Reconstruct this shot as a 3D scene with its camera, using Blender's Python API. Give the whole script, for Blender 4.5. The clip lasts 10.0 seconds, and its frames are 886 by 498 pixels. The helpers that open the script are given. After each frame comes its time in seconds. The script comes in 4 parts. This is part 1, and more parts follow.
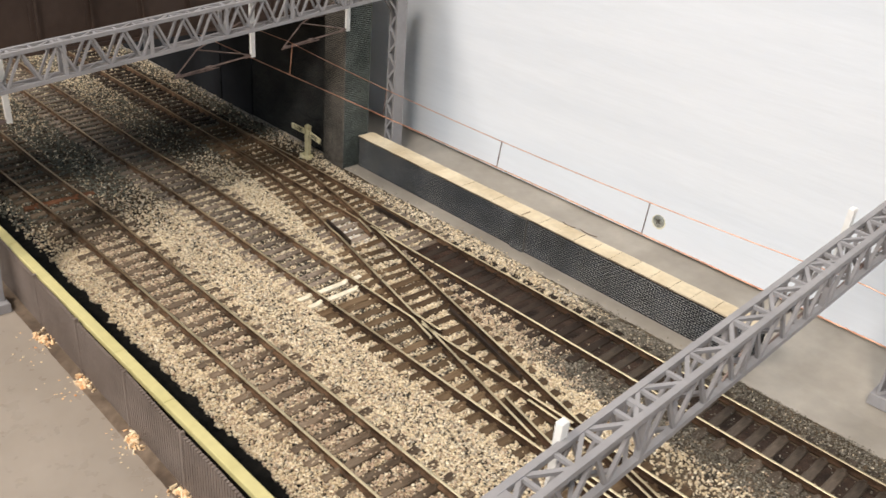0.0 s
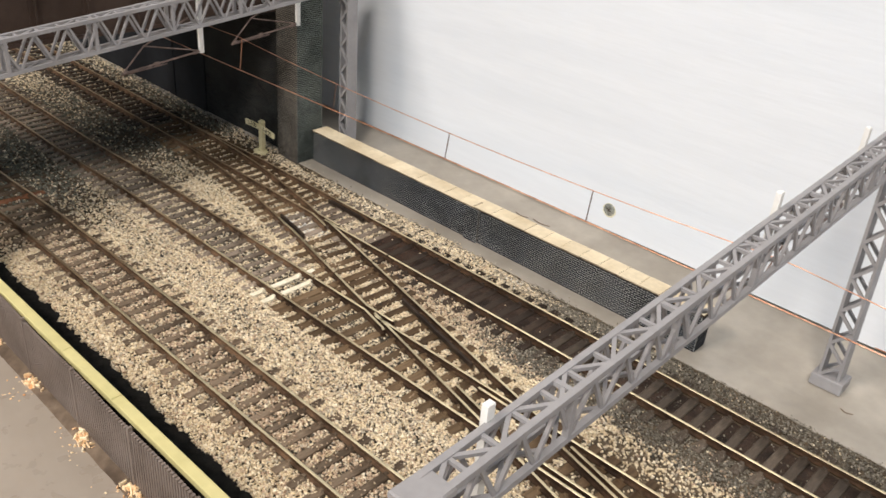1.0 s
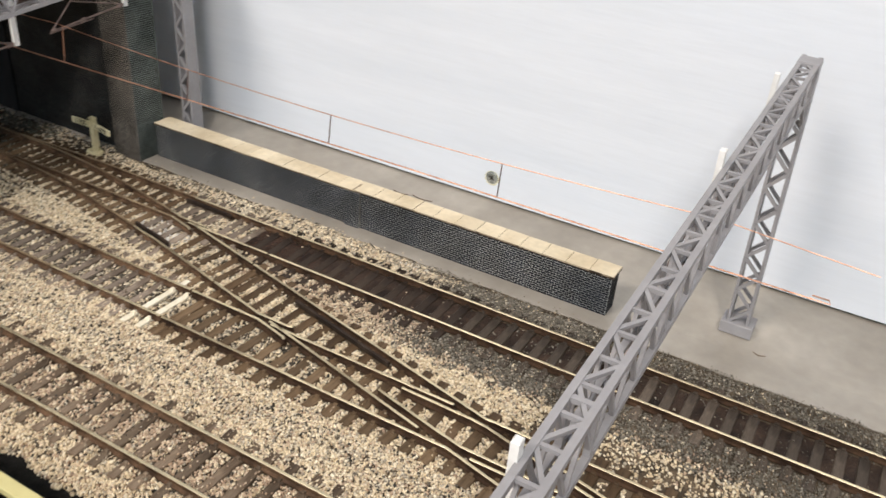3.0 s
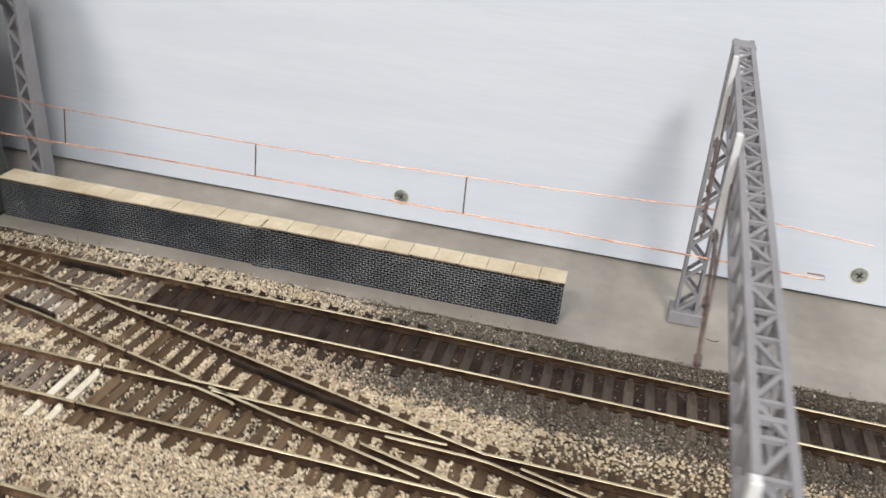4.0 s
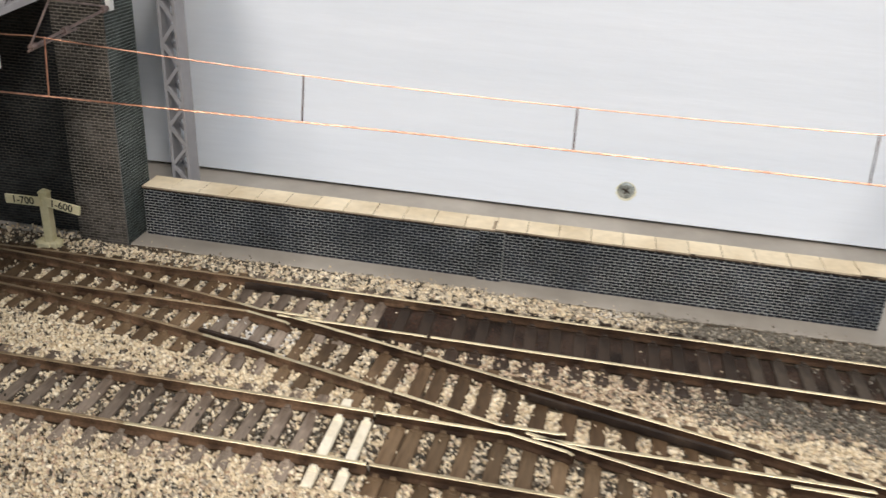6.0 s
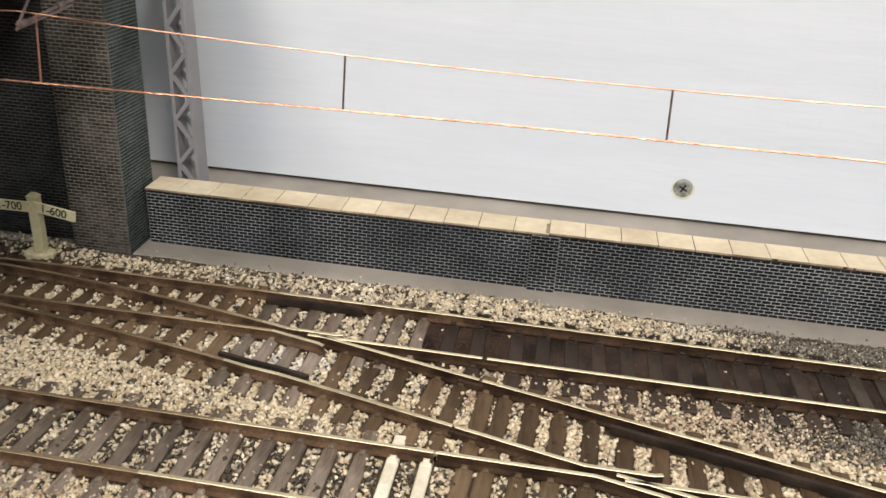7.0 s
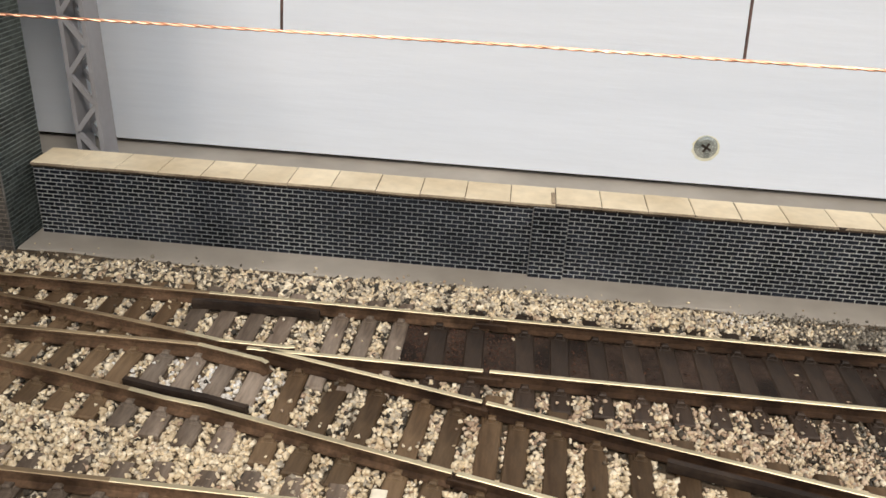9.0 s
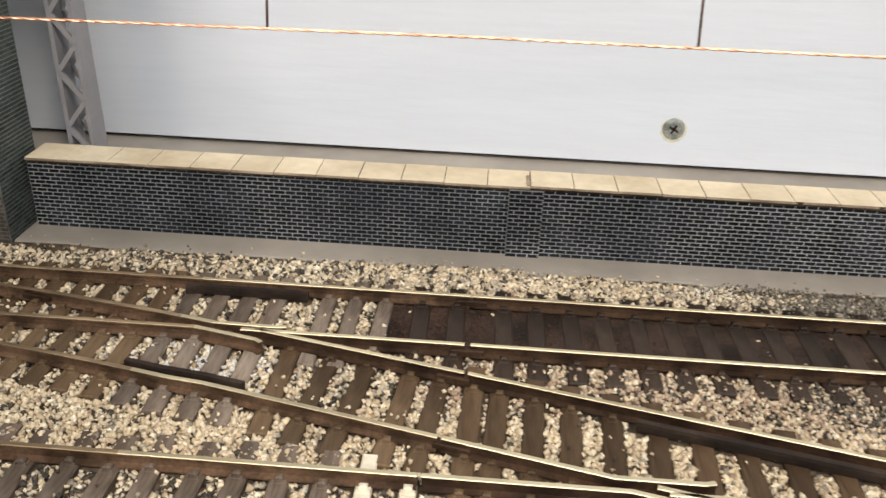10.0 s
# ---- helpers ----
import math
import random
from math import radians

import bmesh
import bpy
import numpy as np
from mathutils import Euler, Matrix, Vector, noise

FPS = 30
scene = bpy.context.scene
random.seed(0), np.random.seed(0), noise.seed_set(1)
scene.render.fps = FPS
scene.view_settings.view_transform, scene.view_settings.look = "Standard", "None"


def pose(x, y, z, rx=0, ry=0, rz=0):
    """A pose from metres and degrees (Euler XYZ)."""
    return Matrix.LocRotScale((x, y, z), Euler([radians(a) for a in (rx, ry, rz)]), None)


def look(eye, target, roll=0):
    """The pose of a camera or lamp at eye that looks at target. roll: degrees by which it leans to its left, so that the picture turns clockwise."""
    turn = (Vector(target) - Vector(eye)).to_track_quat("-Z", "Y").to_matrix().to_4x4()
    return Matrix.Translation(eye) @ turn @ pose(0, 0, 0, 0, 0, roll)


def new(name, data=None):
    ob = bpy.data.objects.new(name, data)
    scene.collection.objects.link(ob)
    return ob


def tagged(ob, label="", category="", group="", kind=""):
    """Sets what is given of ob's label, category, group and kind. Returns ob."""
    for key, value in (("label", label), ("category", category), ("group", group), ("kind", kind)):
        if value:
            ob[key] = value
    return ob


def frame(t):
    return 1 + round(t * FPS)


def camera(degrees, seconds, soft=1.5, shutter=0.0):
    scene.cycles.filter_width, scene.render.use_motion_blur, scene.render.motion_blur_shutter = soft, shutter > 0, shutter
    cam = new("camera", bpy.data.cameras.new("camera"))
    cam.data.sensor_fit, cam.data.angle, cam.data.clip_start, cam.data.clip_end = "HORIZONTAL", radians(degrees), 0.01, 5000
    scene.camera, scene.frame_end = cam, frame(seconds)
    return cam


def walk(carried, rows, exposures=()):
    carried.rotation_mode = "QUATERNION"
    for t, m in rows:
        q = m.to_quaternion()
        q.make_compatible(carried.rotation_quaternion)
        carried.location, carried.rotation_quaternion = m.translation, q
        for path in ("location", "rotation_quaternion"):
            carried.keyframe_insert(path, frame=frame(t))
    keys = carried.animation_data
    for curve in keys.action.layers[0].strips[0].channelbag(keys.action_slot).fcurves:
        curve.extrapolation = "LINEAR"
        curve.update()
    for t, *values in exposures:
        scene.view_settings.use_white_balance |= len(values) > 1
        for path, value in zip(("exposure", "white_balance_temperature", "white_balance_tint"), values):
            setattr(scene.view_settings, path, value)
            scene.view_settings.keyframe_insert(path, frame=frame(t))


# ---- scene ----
U = 0.01  # the plan below is in centimetres; U turns it into metres
cam = camera(55.11, 10.0, soft=1.5, shutter=0.5)
PATH = [
    (0, (29.466, -24.62, 16.51), (28.259, -23.344, 15.554), 5.2),
    (0.5, (29.849, -24.275, 16.627), (28.665, -22.981, 15.665), 5.3),
    (1, (30.152, -24.329, 16.598), (28.999, -23.009, 15.636), 5.1),
    (1.5, (29.538, -24.244, 15.902), (28.46, -22.883, 14.909), 5.1),
    (2, (28.458, -23.755, 16.005), (27.47, -22.321, 15.02), 6.3),
    (2.2, (28.131, -23.702, 16.08), (27.171, -22.256, 15.086), 6.1),
    (3.3, (26.001, -24.044, 15.82), (25.297, -22.456, 14.829), 4.6),
    (3.5, (25.119, -24.008, 15.424), (24.495, -22.376, 14.45), 4.5),
    (4, (22.053, -23.927, 14.725), (21.673, -22.195, 13.8), 4.8),
    (4.5, (19.108, -24.475, 14.513), (18.821, -22.72, 13.598), 5.2),
    (5, (16.497, -24.149, 13.666), (16.233, -22.379, 12.772), 4.5),
    (5.5, (14.044, -22.908, 12.203), (13.778, -21.122, 11.342), 3.6),
    (6, (12.46, -21.374, 10.88), (12.172, -19.587, 10.03), 3.5),
    (6.2, (11.823, -20.783, 10.584), (11.528, -18.993, 9.741), 3.6),
    (7.3, (10.254, -18.541, 9.454), (10.025, -16.745, 8.605), 3.3),
    (7.5, (10.057, -18.074, 9.213), (9.837, -16.279, 8.359), 3.2),
    (8, (9.66, -16.86, 8.487), (9.471, -15.062, 7.631), 3.0),
    (8.5, (9.596, -15.648, 7.802), (9.43, -13.848, 6.948), 3.3),
    (9, (9.532, -15.144, 7.659), (9.389, -13.347, 6.793), 3.0),
    (9.5, (9.367, -15.317, 7.608), (9.237, -13.526, 6.727), 2.7),
    (10, (9.62, -15.921, 7.922), (9.52, -14.133, 7.031), 2.2),
]
EXPOSURES = [(0, 0.0, 6500, 10), (2.2, 0.0, 6480, 10), (3.4, -0.12, 6180, 10), (4.1, -0.25, 6080, 10), (4.6, -0.30, 6160, 10), (5.4, -0.14, 6200, 10), (6.2, -0.1, 6300, 10), (7.4, -0.10, 6420, 10), (8.6, -0.18, 6440, 10), (10, -0.12, 6450, 10)]
walk(cam, [(t, look(Vector(eye) * U, Vector(target) * U, roll)) for t, eye, target, roll in PATH], EXPOSURES)

# ---- light: a closed white room with ceiling panels ----
world = bpy.data.worlds.new("room_air")
world.use_nodes = True
world.node_tree.nodes["Background"].inputs[0].default_value = (0.9, 0.95, 1.0, 1)
world.node_tree.nodes["Background"].inputs[1].default_value = 0.02
scene.world = world


def ceiling_lamp(x, y, z, size, power, colour):
    data = bpy.data.lights.new("ceiling_lamp", "AREA")
    data.shape, data.size, data.size_y, data.energy, data.color = "RECTANGLE", size[0], size[1], power, colour
    lamp = new("ceiling_lamp", data)
    lamp.matrix_world = look((x, y, z), (x, y, 0))
    return lamp


LAMPS = [(0.80, -1.22, 1.52, (0.36, 0.36), 31.5, (1.0, 0.91, 0.815)), (-0.29, -1.20, 1.30, (0.52, 0.52), 24.5, (1.0, 0.885, 0.78))]
for x, y, z, size, power, colour in LAMPS:
    ceiling_lamp(x, y, z, size, power, colour)


# added cool fill lamp by the front wall, behind the camera, without a window
data = bpy.data.lights.new("cool_fill_lamp", "AREA")
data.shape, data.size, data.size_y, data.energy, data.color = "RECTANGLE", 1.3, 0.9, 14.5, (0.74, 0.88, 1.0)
cool_fill_lamp = new("cool_fill_lamp", data)
cool_fill_lamp.matrix_world = look((0.25, -2.36, 0.95), (0.25, 0.0, 0.10))


# ---- materials ----
def surf(name, dark, light, scale, rough=0.6, metal=0.0, bump=0.0, bump_scale=0.0, wear=0.25, random_value=0.0, stretch=(1, 1, 1), low=0.35, high=0.65, island=False):
    """A surface of two colours mixed by a coarse noise, with a fine grain, a per-object change of value and a fine relief."""
    m = bpy.data.materials.new(name)
    m.use_nodes = True
    n, l = m.node_tree.nodes, m.node_tree.links
    bsdf = n["Principled BSDF"]
    where, scaling = n.new("ShaderNodeTexCoord"), n.new("ShaderNodeMapping")
    scaling.inputs["Scale"].default_value = stretch
    l.new(where.outputs["Object"], scaling.inputs["Vector"])
    coarse, grain = n.new("ShaderNodeTexNoise"), n.new("ShaderNodeTexNoise")
    coarse.inputs["Scale"].default_value, coarse.inputs["Detail"].default_value = scale, 5
    grain.inputs["Scale"].default_value, grain.inputs["Detail"].default_value = scale * 9, 4
    for tex in (coarse, grain):
        l.new(scaling.outputs[0], tex.inputs["Vector"])
    ramp = n.new("ShaderNodeValToRGB")
    ramp.color_ramp.elements[0].position, ramp.color_ramp.elements[1].position = low, high
    ramp.color_ramp.elements[0].color, ramp.color_ramp.elements[1].color = (*dark, 1), (*light, 1)
    l.new(coarse.outputs["Fac"], ramp.inputs["Fac"])
    spread = n.new("ShaderNodeMapRange")
    spread.inputs["From Min"].default_value, spread.inputs["From Max"].default_value = 0.25, 0.75
    spread.inputs["To Min"].default_value, spread.inputs["To Max"].default_value = 1 - wear, 1 + wear
    l.new(grain.outputs["Fac"], spread.inputs["Value"])
    value = spread.outputs[0]
    if random_value:
        pick = n.new("ShaderNodeNewGeometry" if island else "ShaderNodeObjectInfo")
        span, times = n.new("ShaderNodeMapRange"), n.new("ShaderNodeMath")
        span.inputs["To Min"].default_value, span.inputs["To Max"].default_value = 1 - random_value, 1 + random_value
        l.new(pick.outputs["Random Per Island" if island else "Random"], span.inputs["Value"])
        times.operation = "MULTIPLY"
        l.new(value, times.inputs[0])
        l.new(span.outputs[0], times.inputs[1])
        value = times.outputs[0]
    tone = n.new("ShaderNodeHueSaturation")
    l.new(ramp.outputs["Color"], tone.inputs["Color"])
    l.new(value, tone.inputs["Value"])
    l.new(tone.outputs[0], bsdf.inputs["Base Color"])
    rough_span = n.new("ShaderNodeMapRange")
    rough_span.inputs["To Min"].default_value, rough_span.inputs["To Max"].default_value = max(0.03, rough - 0.12), min(1.0, rough + 0.12)
    l.new(grain.outputs["Fac"], rough_span.inputs["Value"])
    l.new(rough_span.outputs[0], bsdf.inputs["Roughness"])
    bsdf.inputs["Metallic"].default_value = metal
    bsdf.inputs["Specular IOR Level"].default_value = 0.18 if metal == 0 and rough >= 0.5 else 0.5
    if bump:
        relief, push = n.new("ShaderNodeTexNoise"), n.new("ShaderNodeBump")
        relief.inputs["Scale"].default_value, relief.inputs["Detail"].default_value = bump_scale or scale * 6, 5
        l.new(scaling.outputs[0], relief.inputs["Vector"])
        push.inputs["Strength"].default_value, push.inputs["Distance"].default_value = bump, 0.0004
        l.new(relief.outputs["Fac"], push.inputs["Height"])
        l.new(push.outputs[0], bsdf.inputs["Normal"])
    return m


def stone_mix(name, colours, rough=0.85):
    """Stones of several colours, one for each stone."""
    m = bpy.data.materials.new(name)
    m.use_nodes = True
    n, l = m.node_tree.nodes, m.node_tree.links
    bsdf, pick, ramp = n["Principled BSDF"], n.new("ShaderNodeNewGeometry"), n.new("ShaderNodeValToRGB")
    while len(ramp.color_ramp.elements) < len(colours):
        ramp.color_ramp.elements.new(0.5)
    for i, (e, c) in enumerate(zip(ramp.color_ramp.elements, colours)):
        e.position, e.color = i / (len(colours) - 1), (*c, 1)
    l.new(pick.outputs["Random Per Island"], ramp.inputs["Fac"])
    where, grain, spread, tone = n.new("ShaderNodeTexCoord"), n.new("ShaderNodeTexNoise"), n.new("ShaderNodeMapRange"), n.new("ShaderNodeHueSaturation")
    grain.inputs["Scale"].default_value = 2600
    l.new(where.outputs["Object"], grain.inputs["Vector"])
    spread.inputs["To Min"].default_value, spread.inputs["To Max"].default_value = 0.6, 1.4
    l.new(grain.outputs["Fac"], spread.inputs["Value"])
    l.new(ramp.outputs[0], tone.inputs["Color"])
    l.new(spread.outputs[0], tone.inputs["Value"])
    l.new(tone.outputs[0], bsdf.inputs["Base Color"])
    bsdf.inputs["Roughness"].default_value = rough
    bsdf.inputs["Specular IOR Level"].default_value = 0.2
    return m


BOARD = surf("white_board_paint", (0.745, 0.79, 0.85), (0.80, 0.84, 0.895), 34, 0.48, bump=0.17, bump_scale=560, wear=0.02, stretch=(0.2, 1, 1.8))
SLAB = surf("grey_slab_paint", (0.29, 0.262, 0.222), (0.42, 0.385, 0.333), 26, 0.42, bump=0.08, bump_scale=500, wear=0.08)
SLAB_FRONT = surf("warm_grey_slab_paint", (0.31, 0.265, 0.22), (0.37, 0.32, 0.27), 22, 0.30, bump=0.03, bump_scale=300, wear=0.04)
MORTAR = surf("pale_mortar", (0.19, 0.20, 0.205), (0.54, 0.54, 0.51), 24, 0.9, wear=0.3, low=0.36, high=0.62)
PIER_MORTAR = surf("brown_grey_mortar", (0.085, 0.071, 0.056), (0.34, 0.30, 0.245), 26, 0.9, wear=0.3)
PIER_BRICK = surf("brown_grey_brick", (0.021, 0.020, 0.018), (0.085, 0.076, 0.066), 60, 0.7, bump=0.2, bump_scale=2500, wear=0.4, random_value=0.35, island=True)
BRICK = surf("blue_brick", (0.006, 0.007, 0.010), (0.020, 0.023, 0.030), 120, 0.62, bump=0.2, bump_scale=2500, wear=0.4, random_value=0.4)
BRICK_REST = surf("blue_brick_courses", (0.006, 0.007, 0.010), (0.020, 0.023, 0.030), 120, 0.62, bump=0.2, bump_scale=2500, wear=0.4, random_value=0.4, island=True)
SOOT_BRICK = surf("sooty_brick", (0.008, 0.009, 0.010), (0.026, 0.028, 0.028), 70, 0.7, bump=0.2, bump_scale=2500, wear=0.4, random_value=0.35, island=True)
GREEN_BRICK = surf("green_grey_brick", (0.026, 0.031, 0.029), (0.074, 0.085, 0.078), 70, 0.65, bump=0.2, bump_scale=2500, wear=0.4, random_value=0.35, island=True)
SOOT_MORTAR = surf("sooty_mortar", (0.016, 0.016, 0.015), (0.115, 0.102, 0.084), 22, 0.9, wear=0.3)
GREEN_MORTAR = surf("green_grey_mortar", (0.13, 0.155, 0.142), (0.38, 0.42, 0.39), 30, 0.85, wear=0.3)
CARD_CORNER = surf("pale_card_highlight", (0.07, 0.067, 0.06), (0.20, 0.19, 0.175), 120, 0.85, wear=0.3)
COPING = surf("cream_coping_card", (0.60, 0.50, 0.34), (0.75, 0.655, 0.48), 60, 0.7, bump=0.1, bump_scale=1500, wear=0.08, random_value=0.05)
COPING_SIDE = surf("brown_card_side", (0.20, 0.15, 0.10), (0.46, 0.38, 0.27), 110, 0.8, wear=0.25)
COPING_EDGE = surf("dark_card_edge", (0.022, 0.016, 0.012), (0.07, 0.05, 0.036), 200, 0.85, wear=0.3)
GANTRY = surf("grey_gantry_plastic", (0.275, 0.268, 0.275), (0.33, 0.322, 0.33), 60, 0.5, bump=0.05, bump_scale=1800, wear=0.06)
WHITE = surf("white_plastic", (0.72, 0.72, 0.70), (0.82, 0.82, 0.80), 80, 0.4, wear=0.05)
COPPER = surf("copper_wire", (0.48, 0.235, 0.15), (0.78, 0.45, 0.305), 260, 0.40, metal=1.0, wear=0.15)
ARM = surf("brown_arm_wire", (0.13, 0.095, 0.085), (0.26, 0.19, 0.165), 300, 0.5, metal=0.4, wear=0.3)
DROPPER = surf("dark_dropper_wire", (0.07, 0.045, 0.04), (0.16, 0.09, 0.07), 300, 0.5, metal=0.4, wear=0.3)
RAIL_SIDE = surf("rusty_rail_side", (0.022, 0.012, 0.007), (0.070, 0.040, 0.023), 180, 0.65, bump=0.2, bump_scale=3000, wear=0.35)
RAIL_RUST = surf("brown_rail_side", (0.045, 0.026, 0.015), (0.155, 0.094, 0.056), 180, 0.6, bump=0.2, bump_scale=3000, wear=0.35)
RAIL_DULL = surf("brown_rail_head", (0.21, 0.145, 0.085), (0.48, 0.37, 0.23), 70, 0.48, metal=0.7, wear=0.25, stretch=(0.3, 1, 1))
RAIL_HEAD = surf("worn_rail_head", (0.33, 0.265, 0.165), (0.72, 0.635, 0.43), 60, 0.46, metal=0.85, wear=0.2, stretch=(0.2, 1, 1), low=0.3, high=0.55)
CHECK = surf("dark_check_rail", (0.016, 0.011, 0.009), (0.048, 0.034, 0.025), 150, 0.6, bump=0.1, bump_scale=2500, wear=0.3)
SLEEPER = surf("weathered_sleeper", (0.105, 0.078, 0.058), (0.255, 0.208, 0.165), 130, 0.75, bump=0.25, bump_scale=1800, wear=0.25, random_value=0.3, stretch=(1.6, 0.35, 1))
TIMBER = surf("brown_crossing_timber", (0.066, 0.040, 0.021), (0.150, 0.102, 0.060), 110, 0.62, bump=0.25, bump_scale=1800, wear=0.25, random_value=0.3, stretch=(1.6, 0.35, 1))
DARK_SLEEPER = surf("sooty_sleeper", (0.021, 0.0145, 0.0105), (0.052, 0.036, 0.026), 120, 0.52, bump=0.25, bump_scale=1800, wear=0.25, random_value=0.25, stretch=(1.6, 0.35, 1))
WHITE_SLEEPER = surf("white_painted_sleeper", (0.74, 0.67, 0.51), (0.90, 0.84, 0.69), 120, 0.7, wear=0.1)
GROUND = surf("brown_track_bed", (0.055, 0.042, 0.029), (0.155, 0.118, 0.080), 200, 0.95, bump=0.5, bump_scale=1500, wear=0.4)
MUD = surf("oily_mud", (0.016, 0.011, 0.008), (0.056, 0.036, 0.026), 130, 0.65, bump=0.7, bump_scale=2600, wear=0.5)
GRIT = stone_mix("brown_oily_grit", [(0.030, 0.017, 0.012), (0.075, 0.036, 0.024), (0.018, 0.012, 0.010), (0.11, 0.055, 0.034), (0.045, 0.030, 0.024)], 0.7)
SCATTER = surf("black_scatter", (0.006, 0.006, 0.006), (0.018, 0.017, 0.015), 300, 0.95, bump=0.8, bump_scale=1800, wear=0.4)
FENCE = surf("brown_grey_fence_plastic", (0.155, 0.123, 0.105), (0.22, 0.18, 0.157), 60, 0.5, wear=0.1)
DIRT = surf("dirty_glue_line", (0.075, 0.053, 0.038), (0.21, 0.158, 0.115), 45, 0.8, bump=0.3, bump_scale=900, wear=0.3)
STRIP = surf("pale_yellow_strip", (0.52, 0.47, 0.22), (0.62, 0.56, 0.28), 40, 0.6, bump=0.06, bump_scale=900, wear=0.06)
GLUE = stone_mix("orange_glue_crumbs", [(0.72, 0.36, 0.16), (0.88, 0.74, 0.50), (0.80, 0.52, 0.28), (0.90, 0.80, 0.60)], 0.6)
GIRDER = surf("brown_girder_paint", (0.040, 0.026, 0.020), (0.062, 0.042, 0.034), 40, 0.55, wear=0.12)
UNDER = surf("black_bridge_card", (0.010, 0.011, 0.013), (0.022, 0.024, 0.028), 40, 0.7, wear=0.2)
SIGN = surf("cream_sign_paint", (0.52, 0.46, 0.26), (0.70, 0.64, 0.42), 90, 0.6, wear=0.1)
INK = surf("black_lettering", (0.01, 0.01, 0.01), (0.02, 0.02, 0.02), 90, 0.6)
STEEL = surf("zinc_screw", (0.26, 0.28, 0.25), (0.66, 0.68, 0.62), 500, 0.24, metal=0.6, wear=0.15)
STAIN = surf("yellowed_filler", (0.66, 0.62, 0.42), (0.74, 0.73, 0.60), 200, 0.7, wear=0.1)
# unseen room walls, tinted blue so that bounced light cools the shadows
ROOM = surf("pale_blue_room_paint", (0.52, 0.585, 0.66), (0.56, 0.63, 0.71), 3, 0.8, wear=0.02)
WOOD = surf("plywood", (0.20, 0.14, 0.08), (0.30, 0.21, 0.13), 12, 0.6, wear=0.1, stretch=(0.2, 1, 1))
RUST = surf("rusty_stained_sleeper", (0.10, 0.045, 0.024), (0.24, 0.11, 0.060), 110, 0.85, wear=0.3)
STONE_LIGHT = stone_mix("cream_ballast", [(0.42, 0.325, 0.205), (0.82, 0.70, 0.49), (0.64, 0.52, 0.35), (0.90, 0.81, 0.63), (0.49, 0.385, 0.25), (0.79, 0.69, 0.51)])
STONE_SHADED = stone_mix("dusty_shaded_ballast", [(0.130, 0.130, 0.105), (0.180, 0.180, 0.146), (0.100, 0.101, 0.084), (0.235, 0.232, 0.188), (0.150, 0.149, 0.120)])
SAND = stone_mix("fine_grey_grit", [(0.130, 0.115, 0.092), (0.20, 0.180, 0.145), (0.088, 0.077, 0.062), (0.34, 0.31, 0.255), (0.155, 0.137, 0.108)])
STONE_PALE = stone_mix("whitish_ballast", [(0.62, 0.60, 0.56), (0.84, 0.82, 0.77), (0.50, 0.47, 0.43), (0.90, 0.88, 0.83)])
STONE_TAN = stone_mix("tan_ballast", [(0.36, 0.25, 0.165), (0.56, 0.43, 0.31), (0.27, 0.185, 0.125), (0.68, 0.55, 0.41), (0.44, 0.325, 0.23)])
STONE_GREY = stone_mix("grey_ballast", [(0.43, 0.37, 0.28), (0.25, 0.215, 0.165), (0.62, 0.55, 0.43), (0.31, 0.27, 0.21)])
STONE_DARK = stone_mix("dark_ballast", [(0.032, 0.027, 0.021), (0.10, 0.083, 0.062), (0.052, 0.050, 0.044), (0.14, 0.108, 0.076)])


